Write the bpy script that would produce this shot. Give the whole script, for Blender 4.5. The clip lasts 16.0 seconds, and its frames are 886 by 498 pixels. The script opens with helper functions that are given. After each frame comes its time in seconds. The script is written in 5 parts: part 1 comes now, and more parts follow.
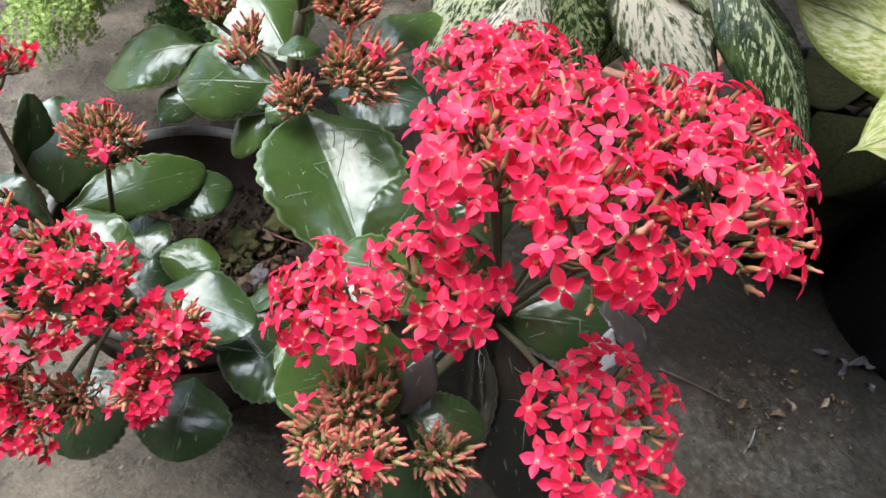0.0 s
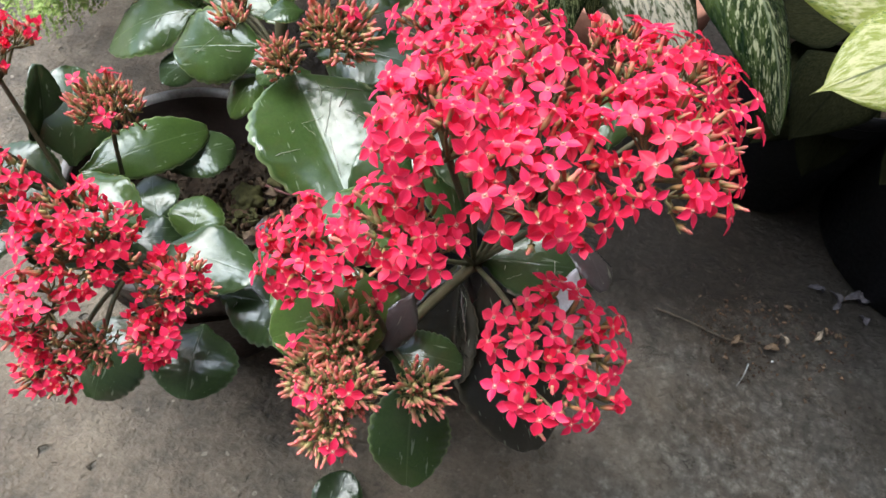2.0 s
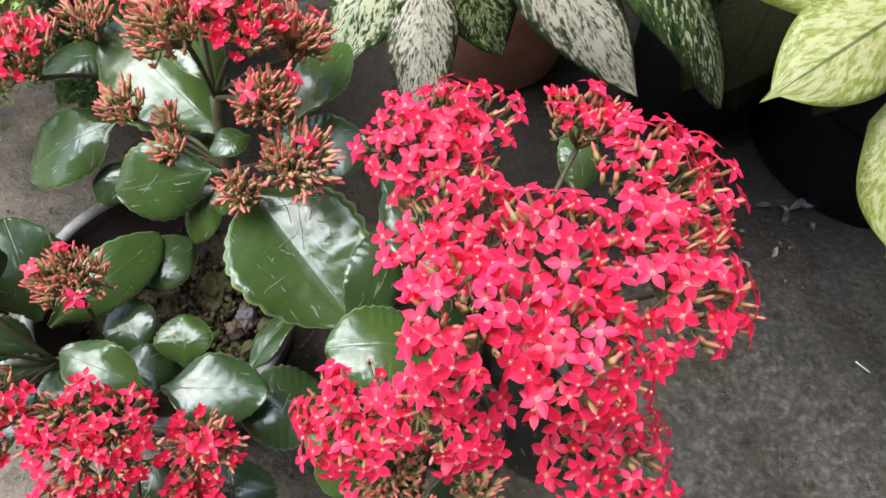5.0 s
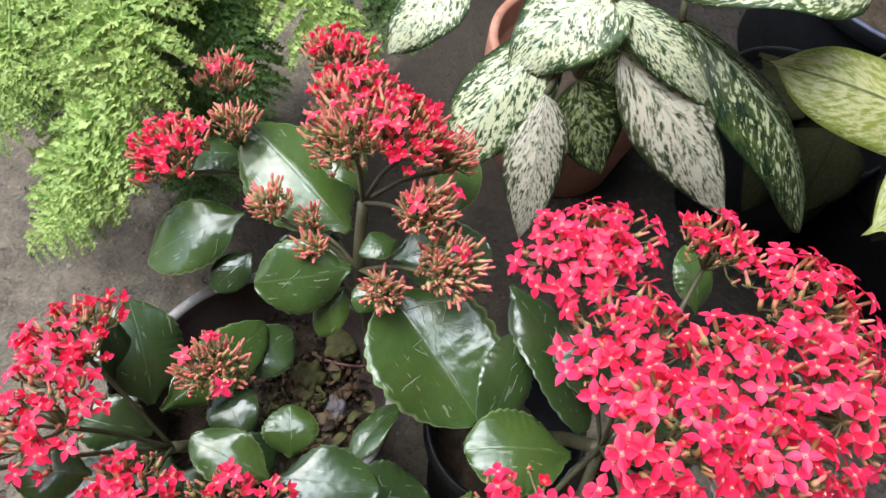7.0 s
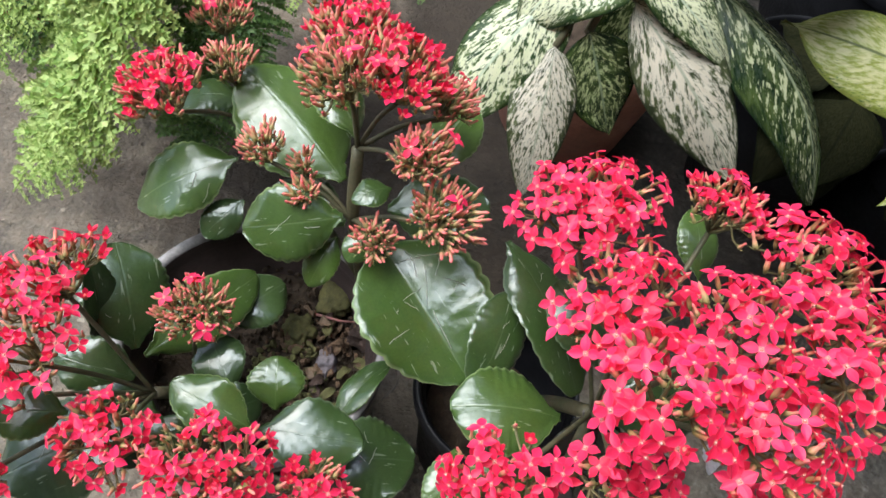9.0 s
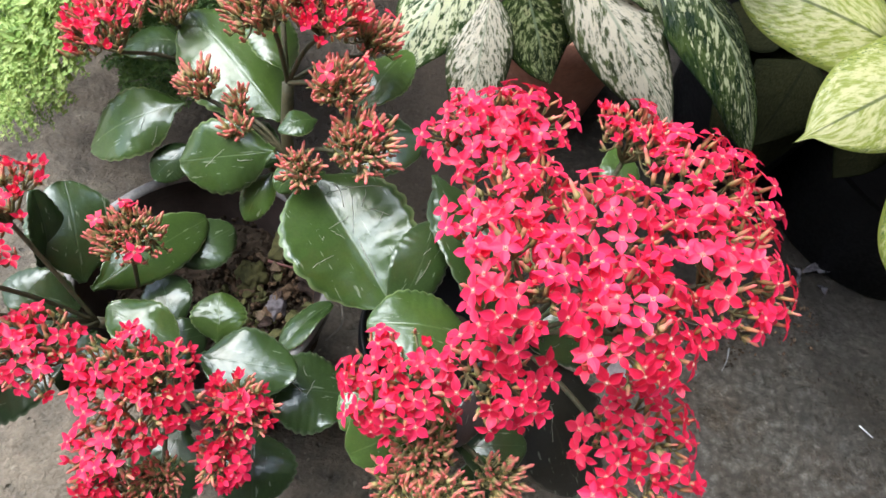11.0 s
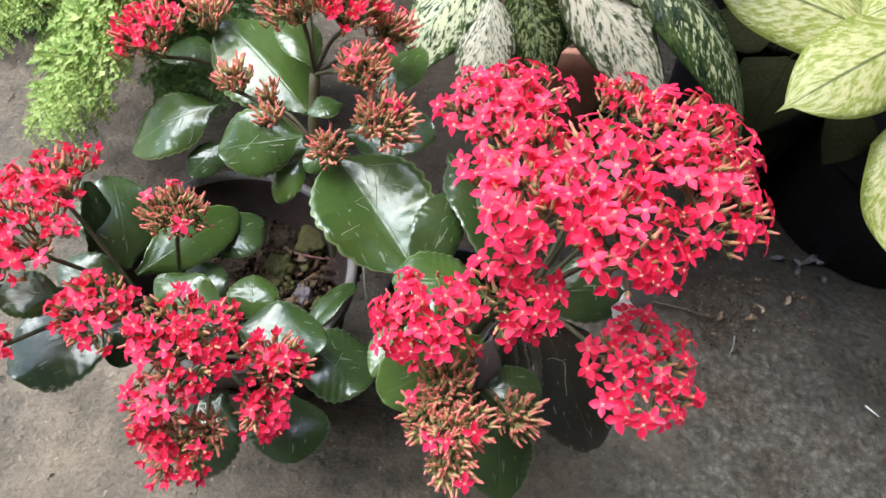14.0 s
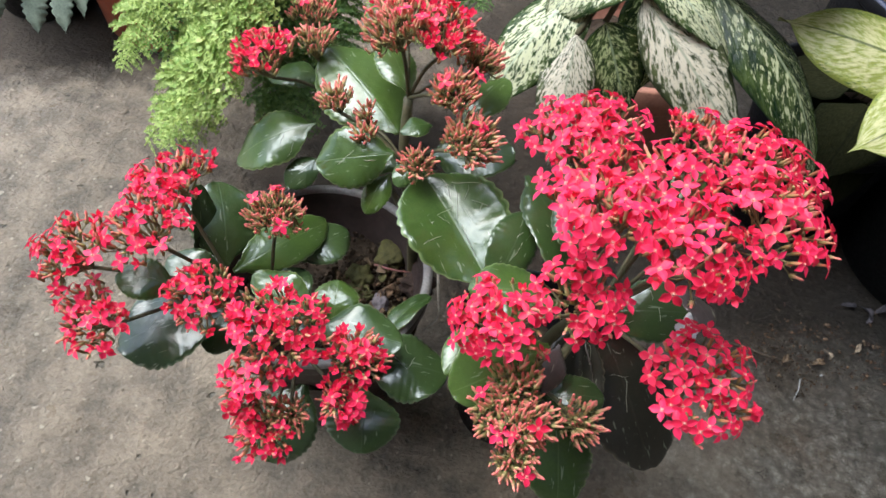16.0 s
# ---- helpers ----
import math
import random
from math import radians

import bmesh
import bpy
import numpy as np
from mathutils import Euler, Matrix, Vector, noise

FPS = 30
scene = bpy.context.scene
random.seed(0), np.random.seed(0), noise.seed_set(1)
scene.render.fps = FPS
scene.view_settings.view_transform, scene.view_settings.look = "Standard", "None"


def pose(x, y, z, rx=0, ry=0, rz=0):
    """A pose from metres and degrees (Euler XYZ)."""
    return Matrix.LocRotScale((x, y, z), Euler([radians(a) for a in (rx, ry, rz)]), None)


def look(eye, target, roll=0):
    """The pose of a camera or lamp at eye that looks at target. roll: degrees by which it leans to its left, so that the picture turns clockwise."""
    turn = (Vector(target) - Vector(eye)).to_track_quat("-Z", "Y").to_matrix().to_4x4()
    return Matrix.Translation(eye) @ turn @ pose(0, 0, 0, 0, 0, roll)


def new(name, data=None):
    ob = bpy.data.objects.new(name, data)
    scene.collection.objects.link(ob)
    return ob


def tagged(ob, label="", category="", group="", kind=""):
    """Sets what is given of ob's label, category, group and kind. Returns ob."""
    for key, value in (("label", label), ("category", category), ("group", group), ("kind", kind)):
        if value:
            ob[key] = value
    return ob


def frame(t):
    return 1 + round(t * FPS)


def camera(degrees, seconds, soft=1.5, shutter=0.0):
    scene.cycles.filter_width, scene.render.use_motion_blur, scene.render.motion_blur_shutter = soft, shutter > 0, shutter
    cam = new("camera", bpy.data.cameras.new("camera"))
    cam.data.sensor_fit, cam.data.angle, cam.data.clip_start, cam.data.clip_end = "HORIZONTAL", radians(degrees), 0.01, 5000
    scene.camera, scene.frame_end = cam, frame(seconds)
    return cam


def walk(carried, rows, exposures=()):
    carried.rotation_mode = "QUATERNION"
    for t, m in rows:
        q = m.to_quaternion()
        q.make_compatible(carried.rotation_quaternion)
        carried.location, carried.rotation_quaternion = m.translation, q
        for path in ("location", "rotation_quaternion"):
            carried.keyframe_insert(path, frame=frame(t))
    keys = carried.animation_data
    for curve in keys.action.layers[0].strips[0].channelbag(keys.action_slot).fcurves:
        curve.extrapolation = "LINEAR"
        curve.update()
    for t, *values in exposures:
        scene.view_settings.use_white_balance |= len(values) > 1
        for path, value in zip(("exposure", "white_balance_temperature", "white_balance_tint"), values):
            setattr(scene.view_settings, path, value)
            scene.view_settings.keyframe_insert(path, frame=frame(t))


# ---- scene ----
cam = camera(64.4, 16.0, soft=1.6)
ROWS = [
    (0, (0.0300, 0.0411, 0.5512), (0.0271, 0.3468, 0.1555), 15.19),
    (0.5, (0.0375, 0.0405, 0.5482), (0.0272, 0.3264, 0.1381), 11.42),
    (1, (0.0468, 0.0354, 0.5544), (0.0300, 0.3270, 0.1485), 12.53),
    (1.5, (0.0546, 0.0387, 0.5660), (0.0436, 0.3177, 0.1512), 13.56),
    (2, (0.0514, 0.0311, 0.5739), (0.0410, 0.3047, 0.1555), 12.15),
    (2.5, (0.0347, 0.0382, 0.5783), (0.0524, 0.3011, 0.1534), 4.13),
    (3, (0.0128, 0.0474, 0.5882), (0.0556, 0.3037, 0.1610), 5.22),
    (3.2, (0.0115, 0.0533, 0.6011), (0.0591, 0.3052, 0.1718), 5.83),
    (5.3, (0.0033, 0.1110, 0.6220), (0.0451, 0.3330, 0.1759), 10.54),
    (5.5, (0.0002, 0.1049, 0.6244), (0.0375, 0.3304, 0.1797), 10.00),
    (6, (-0.0210, 0.1072, 0.6386), (0.0197, 0.3619, 0.2102), 8.39),
    (6.5, (-0.0550, 0.1048, 0.6318), (-0.0068, 0.3712, 0.2114), 11.57),
    (7, (-0.0757, 0.1097, 0.6359), (-0.0228, 0.3856, 0.2223), 12.53),
    (7.5, (-0.0729, 0.1148, 0.6349), (-0.0193, 0.3875, 0.2193), 13.22),
    (8, (-0.0667, 0.1087, 0.6265), (-0.0086, 0.3769, 0.2085), 16.16),
    (8.5, (-0.0674, 0.1057, 0.6207), (-0.0177, 0.3669, 0.1973), 15.13),
    (8.7, (-0.0685, 0.1083, 0.6188), (-0.0183, 0.3678, 0.1944), 15.16),
    (10.8, (-0.0219, 0.0785, 0.6176), (0.0201, 0.3380, 0.1924), 13.58),
    (11, (-0.0178, 0.0703, 0.6178), (0.0258, 0.3284, 0.1918), 14.31),
    (11.5, (-0.0123, 0.0587, 0.6271), (0.0237, 0.3131, 0.1982), 11.24),
    (12, (-0.0097, 0.0513, 0.6270), (0.0339, 0.3058, 0.1989), 13.34),
    (12.5, (-0.0080, 0.0493, 0.6260), (0.0276, 0.3137, 0.2031), 10.57),
    (13, (-0.0055, 0.0417, 0.6263), (0.0230, 0.3201, 0.2119), 9.07),
    (13.5, (-0.0115, 0.0272, 0.6253), (0.0213, 0.3045, 0.2105), 9.81),
    (14, (-0.0210, 0.0112, 0.6245), (0.0130, 0.2958, 0.2148), 10.19),
    (14.5, (-0.0220, 0.0015, 0.6236), (0.0123, 0.2799, 0.2097), 8.41),
    (15, (-0.0274, -0.0046, 0.6219), (-0.0027, 0.2904, 0.2189), 8.63),
    (15.5, (-0.0189, -0.0102, 0.6285), (-0.0014, 0.2892, 0.2284), 8.17),
    (16, (-0.0286, -0.0213, 0.6406), (-0.0417, 0.2813, 0.2427), 6.33),
]
walk(cam, [(t, look(eye, target, roll)) for t, eye, target, roll in ROWS], exposures=[(0.0, 1.65), (3.2, 1.7), (5.3, 1.57), (8.7, 1.55), (10.8, 1.70), (14.0, 1.76), (16.0, 1.64)])

# ---- light ----
world = bpy.data.worlds.new("overcast_sky")
scene.world = world
world.use_nodes = True
wn, wl = world.node_tree.nodes, world.node_tree.links
sky = wn.new("ShaderNodeTexSky")
sky.sky_type, sky.sun_disc = "NISHITA", False
sky.sun_elevation, sky.sun_rotation = radians(66), radians(-80)
sky.air_density, sky.dust_density, sky.ozone_density = 1.0, 2.6, 1.0
wl.new(sky.outputs[0], wn["Background"].inputs[0])
wn["Background"].inputs[1].default_value = 0.125
sun = new("sun", bpy.data.lights.new("sun", "SUN"))
sun.data.energy, sun.data.angle, sun.data.color = 2.0, radians(54), (0.80, 0.925, 1.0)
sun.matrix_world = look((-0.93, -0.03, 2.2), (0, 0, 0))


# ---- materials ----
def material(name, rough=0.5, spec=0.5):
    m = bpy.data.materials.new(name)
    m.use_nodes = True
    b = m.node_tree.nodes["Principled BSDF"]
    b.inputs["Roughness"].default_value = rough
    b.inputs["Specular IOR Level"].default_value = spec
    return m, m.node_tree.nodes, m.node_tree.links, b


def ramp(nt, fac, stops):
    r = nt.nodes.new("ShaderNodeValToRGB")
    e = r.color_ramp.elements
    while len(e) < len(stops):
        e.new(0.5)
    for el, (p, c) in zip(e, stops):
        el.position, el.color = p, (*c, 1)
    nt.links.new(fac, r.inputs[0])
    return r.outputs[0]


def noise_tex(nt, scale, detail=4.0, rough=0.55, vec=None):
    n = nt.nodes.new("ShaderNodeTexNoise")
    n.inputs["Scale"].default_value, n.inputs["Detail"].default_value, n.inputs["Roughness"].default_value = scale, detail, rough
    if vec is not None:
        nt.links.new(vec, n.inputs["Vector"])
    return n.outputs[0]


def coords(nt, kind="Object"):
    return nt.nodes.new("ShaderNodeTexCoord").outputs[kind]


def calc(nt, op, a, b=None, clamp=False):
    n = nt.nodes.new("ShaderNodeMath")
    n.operation, n.use_clamp = op, clamp
    for i, v in enumerate((a, b)):
        if v is None:
            continue
        if isinstance(v, (int, float)):
            n.inputs[i].default_value = v
        else:
            nt.links.new(v, n.inputs[i])
    return n.outputs[0]


def mix(nt, fac, a, b, mode="MIX"):
    n = nt.nodes.new("ShaderNodeMix")
    n.data_type, n.blend_type = "RGBA", mode
    for sock, v in ((n.inputs[0], fac), (n.inputs[6], a), (n.inputs[7], b)):
        if isinstance(v, (int, float)):
            sock.default_value = v
        elif isinstance(v, tuple):
            sock.default_value = (*v, 1)
        else:
            nt.links.new(v, sock)
    return n.outputs[2]


def bump(nt, bsdf, height, strength, distance):
    n = nt.nodes.new("ShaderNodeBump")
    n.inputs["Strength"].default_value, n.inputs["Distance"].default_value = strength, distance
    nt.links.new(height, n.inputs["Height"])
    nt.links.new(n.outputs[0], bsdf.inputs["Normal"])


def split_uv(nt):
    s = nt.nodes.new("ShaderNodeSeparateXYZ")
    nt.links.new(coords(nt, "UV"), s.inputs[0])
    return s.outputs[0], s.outputs[1]


def obj_random(nt):
    return nt.nodes.new("ShaderNodeObjectInfo").outputs["Random"]


def scaled(nt, vec, s):
    n = nt.nodes.new("ShaderNodeMapping")
    n.inputs["Scale"].default_value = s
    nt.links.new(vec, n.inputs["Vector"])
    return n.outputs[0]


def make_concrete():
    m, n, l, b = material("worn_concrete", 0.7, 0.4)
    nt = m.node_tree
    v = coords(nt)
    big = noise_tex(nt, 3.2, 5, 0.6, v)
    mid = noise_tex(nt, 22, 6, 0.65, v)
    fine = noise_tex(nt, 260, 3, 0.6, v)
    streak = noise_tex(nt, 14, 5, 0.6, scaled(nt, v, (0.7, 1.5, 1)))
    c = ramp(nt, big, [(0.35, (0.055, 0.047, 0.039)), (0.5, (0.115, 0.095, 0.077)), (0.65, (0.20, 0.168, 0.138))])
    c = mix(nt, 0.6, c, ramp(nt, mid, [(0.38, (0.035, 0.031, 0.027)), (0.62, (0.25, 0.215, 0.18))]))
    c = mix(nt, 0.16, c, ramp(nt, streak, [(0.35, (0.045, 0.042, 0.04)), (0.65, (0.21, 0.195, 0.18))]))
    c = mix(nt, 0.2, c, ramp(nt, fine, [(0.35, (0.045, 0.043, 0.04)), (0.65, (0.24, 0.225, 0.21))]))
    specks = ramp(nt, noise_tex(nt, 120, 1, 0.5, v), [(0.70, (0, 0, 0)), (0.74, (1, 1, 1))])
    c = mix(nt, calc(nt, "MULTIPLY", specks, 0.5), c, (0.34, 0.32, 0.29))
    pits = ramp(nt, noise_tex(nt, 70, 2, 0.5, v), [(0.26, (1, 1, 1)), (0.31, (0, 0, 0))])
    c = mix(nt, calc(nt, "MULTIPLY", pits, 0.7), c, (0.05, 0.05, 0.045))
    sep = n.new("ShaderNodeSeparateXYZ")
    l.new(v, sep.inputs[0])
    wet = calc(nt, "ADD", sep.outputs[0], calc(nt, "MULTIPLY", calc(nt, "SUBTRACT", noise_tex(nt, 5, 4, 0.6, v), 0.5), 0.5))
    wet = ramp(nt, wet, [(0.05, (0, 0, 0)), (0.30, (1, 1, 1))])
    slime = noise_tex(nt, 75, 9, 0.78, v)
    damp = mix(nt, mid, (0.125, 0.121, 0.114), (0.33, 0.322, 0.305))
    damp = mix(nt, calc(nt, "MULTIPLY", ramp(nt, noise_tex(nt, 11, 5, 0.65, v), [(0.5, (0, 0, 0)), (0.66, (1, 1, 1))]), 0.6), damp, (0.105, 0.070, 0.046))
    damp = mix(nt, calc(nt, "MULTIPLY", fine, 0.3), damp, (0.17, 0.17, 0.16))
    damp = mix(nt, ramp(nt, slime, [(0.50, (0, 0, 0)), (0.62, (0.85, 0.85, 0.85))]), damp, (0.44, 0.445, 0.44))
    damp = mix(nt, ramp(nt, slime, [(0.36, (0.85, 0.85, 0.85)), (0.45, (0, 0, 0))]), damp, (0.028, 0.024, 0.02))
    gouge = ramp(nt, noise_tex(nt, 26, 3, 0.6, scaled(nt, v, (1.0, 2.4, 1))), [(0.27, (1, 1, 1)), (0.31, (0, 0, 0))])
    damp = mix(nt, calc(nt, "MULTIPLY", gouge, 0.85), damp, (0.02, 0.017, 0.014))
    chips = ramp(nt, noise_tex(nt, 190, 2, 0.5, v), [(0.705, (0, 0, 0)), (0.735, (1, 1, 1))])
    damp = mix(nt, calc(nt, "MULTIPLY", chips, 0.8), damp, (0.5, 0.5, 0.47))
    blot = ramp(nt, noise_tex(nt, 8, 5, 0.6, v), [(0.36, (0.50, 0.45, 0.40)), (0.50, (0.78, 0.76, 0.73)), (0.64, (1.0, 1.0, 1.0))])
    damp = mix(nt, 1.0, damp, blot, "MULTIPLY")
    cell = n.new("ShaderNodeTexVoronoi")
    cell.inputs["Scale"].default_value = 150
    l.new(v, cell.inputs["Vector"])
    pebble = cell.outputs["Distance"]
    damp = mix(nt, ramp(nt, pebble, [(0.35, (0, 0, 0)), (0.75, (0.5, 0.5, 0.5))]), damp, (0.05, 0.047, 0.043))
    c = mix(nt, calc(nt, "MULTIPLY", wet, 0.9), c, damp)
    wander = calc(nt, "ABSOLUTE", calc(nt, "SUBTRACT", noise_tex(nt, 17, 5, 0.6, v), 0.5))
    crack = calc(nt, "MULTIPLY", ramp(nt, wander, [(0.003, (1, 1, 1)), (0.008, (0, 0, 0))]), calc(nt, "MULTIPLY", wet, ramp(nt, noise_tex(nt, 13, 2, 0.5, v), [(0.60, (0, 0, 0)), (0.66, (1, 1, 1))])))
    c = mix(nt, calc(nt, "MULTIPLY", crack, 0.85), c, (0.018, 0.015, 0.013))
    # Near-black area: mud around the pots, with their shade painted in.
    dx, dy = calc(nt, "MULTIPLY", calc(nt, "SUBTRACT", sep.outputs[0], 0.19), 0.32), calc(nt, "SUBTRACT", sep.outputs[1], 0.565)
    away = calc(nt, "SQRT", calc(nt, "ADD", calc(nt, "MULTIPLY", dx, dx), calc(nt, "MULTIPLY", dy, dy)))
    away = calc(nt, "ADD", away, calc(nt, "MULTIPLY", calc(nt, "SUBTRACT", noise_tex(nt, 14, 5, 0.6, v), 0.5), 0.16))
    mud_shade = ramp(nt, away, [(0.14, (1, 1, 1)), (0.24, (0, 0, 0))])
    # Two more areas paint deep shade near the far-left and rear-right pots.
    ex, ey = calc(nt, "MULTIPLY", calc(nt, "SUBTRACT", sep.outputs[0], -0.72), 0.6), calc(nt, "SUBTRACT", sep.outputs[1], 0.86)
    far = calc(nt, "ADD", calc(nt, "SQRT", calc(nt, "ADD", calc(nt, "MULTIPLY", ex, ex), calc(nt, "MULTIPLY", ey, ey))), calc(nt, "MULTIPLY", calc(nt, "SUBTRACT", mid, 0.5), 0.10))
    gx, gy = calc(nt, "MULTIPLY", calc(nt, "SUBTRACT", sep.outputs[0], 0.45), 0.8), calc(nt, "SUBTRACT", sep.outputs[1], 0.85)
    rear_shade = calc(nt, "ADD", calc(nt, "SQRT", calc(nt, "ADD", calc(nt, "MULTIPLY", gx, gx), calc(nt, "MULTIPLY", gy, gy))), calc(nt, "MULTIPLY", calc(nt, "SUBTRACT", mid, 0.5), 0.14))
    mud_shade = calc(nt, "MAXIMUM", mud_shade, ramp(nt, rear_shade, [(0.40, (1, 1, 1)), (0.50, (0, 0, 0))]))
    mud_shade = calc(nt, "MAXIMUM", mud_shade, ramp(nt, far, [(0.19, (1, 1, 1)), (0.27, (0, 0, 0))]))
    c = mix(nt, calc(nt, "MULTIPLY", mud_shade, 0.92), c, mix(nt, slime, (0.008, 0.006, 0.005), (0.036, 0.027, 0.020)))
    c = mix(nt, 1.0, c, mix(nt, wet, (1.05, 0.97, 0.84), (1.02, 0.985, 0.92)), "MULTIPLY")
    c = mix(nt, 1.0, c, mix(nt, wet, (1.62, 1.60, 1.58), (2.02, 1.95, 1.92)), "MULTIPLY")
    # Ragged darker patch at the right of the floor.
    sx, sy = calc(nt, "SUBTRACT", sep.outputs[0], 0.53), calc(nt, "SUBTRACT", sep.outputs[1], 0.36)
    dark_patch = calc(nt, "ADD", calc(nt, "SQRT", calc(nt, "ADD", calc(nt, "MULTIPLY", sx, sx), calc(nt, "MULTIPLY", sy, sy))), calc(nt, "MULTIPLY", calc(nt, "SUBTRACT", noise_tex(nt, 18, 5, 0.65, v), 0.5), 0.16))
    c = mix(nt, calc(nt, "MULTIPLY", ramp(nt, dark_patch, [(0.09, (1, 1, 1)), (0.20, (0, 0, 0))]), 0.6), c, (0.05, 0.043, 0.037))
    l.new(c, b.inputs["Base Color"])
    rr = ramp(nt, noise_tex(nt, 16, 6, 0.65, v), [(0.38, (0.25, 0.25, 0.25)), (0.6, (0.75, 0.75, 0.75))])
    rr = mix(nt, wet, rr, ramp(nt, noise_tex(nt, 34, 5, 0.7, v), [(0.36, (0.14, 0.14, 0.14)), (0.62, (0.5, 0.5, 0.5))]))
    l.new(mix(nt, mud_shade, rr, (0.9, 0.9, 0.9)), b.inputs["Roughness"])
    h = calc(nt, "ADD", calc(nt, "MULTIPLY", mid, calc(nt, "ADD", calc(nt, "MULTIPLY", wet, 0.7), 1.0)), calc(nt, "MULTIPLY", fine, 0.14))
    h = calc(nt, "SUBTRACT", h, calc(nt, "MULTIPLY", gouge, 0.6))
    h = calc(nt, "ADD", h, calc(nt, "MULTIPLY", slime, calc(nt, "ADD", calc(nt, "MULTIPLY", wet, 1.7), 0.3)))
    puddly = ramp(nt, noise_tex(nt, 48, 6, 0.7, v), [(0.42, (0, 0, 0)), (0.58, (1, 1, 1))])
    l.new(calc(nt, "MULTIPLY", calc(nt, "ADD", calc(nt, "MULTIPLY", wet, 0.8), 0.2), puddly), b.inputs["Coat Weight"])
    b.inputs["Coat Roughness"].default_value = 0.16
    dents = noise_tex(nt, 130, 5, 0.65, scaled(nt, v, (0.8, 1.3, 1.0)))
    h = calc(nt, "SUBTRACT", h, calc(nt, "MULTIPLY", crack, 0.8))
    h = calc(nt, "SUBTRACT", h, calc(nt, "MULTIPLY", pebble, calc(nt, "ADD", calc(nt, "MULTIPLY", wet, 0.45), 0.08)))
    h = calc(nt, "ADD", h, calc(nt, "MULTIPLY", dents, calc(nt, "ADD", calc(nt, "MULTIPLY", wet, 0.9), 0.25)))
    bump(nt, b, calc(nt, "SUBTRACT", h, calc(nt, "MULTIPLY", pits, 0.5)), 1.0, 0.017)
    l.new(b.inputs["Normal"].links[0].from_socket, b.inputs["Coat Normal"])
    return m


def make_leaf(name, dark, light, edge, rough=0.5):
    """A waxy succulent leaf: dull green under a patchy glossy skin, with a pale rim, scratches and dust."""
    m, n, l, b = material(name, rough, 0.2)
    nt = m.node_tree
    u, v = split_uv(nt)
    o = coords(nt)
    a = calc(nt, "MULTIPLY", calc(nt, "ABSOLUTE", calc(nt, "SUBTRACT", u, 0.5)), 2.0)
    mott = noise_tex(nt, 45, 4, 0.6, o)
    tone = calc(nt, "ADD", calc(nt, "MULTIPLY", obj_random(nt), 0.75), calc(nt, "MULTIPLY", calc(nt, "SUBTRACT", mott, 0.5), 0.9), True)
    c = mix(nt, tone, dark, light)
    fine = noise_tex(nt, 700, 3, 0.6, o)
    c = mix(nt, 0.3, c, mix(nt, fine, tuple(x * 0.5 for x in dark), tuple(x * 1.3 for x in light)))
    rim = calc(nt, "MAXIMUM", a, ramp(nt, v, [(0.94, (0, 0, 0)), (1.0, (1, 1, 1))]))
    c = mix(nt, calc(nt, "MULTIPLY", ramp(nt, rim, [(0.93, (0, 0, 0)), (0.995, (1, 1, 1))]), 0.7), c, edge)
    rib = ramp(nt, a, [(0.010, (1, 1, 1)), (0.035, (0, 0, 0))])
    c = mix(nt, calc(nt, "MULTIPLY", rib, 0.12), c, edge)
    c = mix(nt, calc(nt, "MULTIPLY", ramp(nt, noise_tex(nt, 24, 3, 0.6, o), [(0.62, (0, 0, 0)), (0.74, (1, 1, 1))]), 0.45), c, (0.07, 0.045, 0.02))
    scr = ramp(nt, noise_tex(nt, 70, 2, 0.5, scaled(nt, o, (6, 1, 1))), [(0.67, (0, 0, 0)), (0.70, (1, 1, 1))])
    c = mix(nt, calc(nt, "MULTIPLY", scr, 0.35), c, (0.36, 0.40, 0.30))
    dust = ramp(nt, noise_tex(nt, 330, 3, 0.7, o), [(0.70, (0, 0, 0)), (0.74, (1, 1, 1))])
    c = mix(nt, calc(nt, "MULTIPLY", dust, 0.4), c, (0.40, 0.42, 0.33))
    l.new(c, b.inputs["Base Color"])
    film = noise_tex(nt, 60, 8, 0.75, o)
    b.inputs["Coat IOR"].default_value = 1.6
    l.new(ramp(nt, film, [(0.34, (0.40,) * 3), (0.52, (1.0,) * 3)]), b.inputs["Coat Weight"])
    l.new(ramp(nt, film, [(0.40, (0.24,) * 3), (0.56, (0.06,) * 3)]), b.inputs["Coat Roughness"])
    vein = calc(nt, "SINE", calc(nt, "MULTIPLY", calc(nt, "SUBTRACT", v, calc(nt, "MULTIPLY", a, 0.35)), 42.0))
    crease = noise_tex(nt, 150, 4, 0.6, o)
    h = calc(nt, "ADD", noise_tex(nt, 38, 3, 0.55, o), calc(nt, "MULTIPLY", film, 0.25))
    wrinkle = noise_tex(nt, 260, 5, 0.7, scaled(nt, o, (1.0, 0.45, 1.0)))
    h = calc(nt, "ADD", h, calc(nt, "ADD", calc(nt, "MULTIPLY", crease, 0.16), calc(nt, "MULTIPLY", wrinkle, 0.10)))
    h = calc(nt, "ADD", h, calc(nt, "MULTIPLY", vein, 0.03))
    bump(nt, b, calc(nt, "ADD", h, calc(nt, "MULTIPLY", rib, -0.10)), 0.27, 0.0034)
    l.new(b.inputs["Normal"].links[0].from_socket, b.inputs["Coat Normal"])
    return m


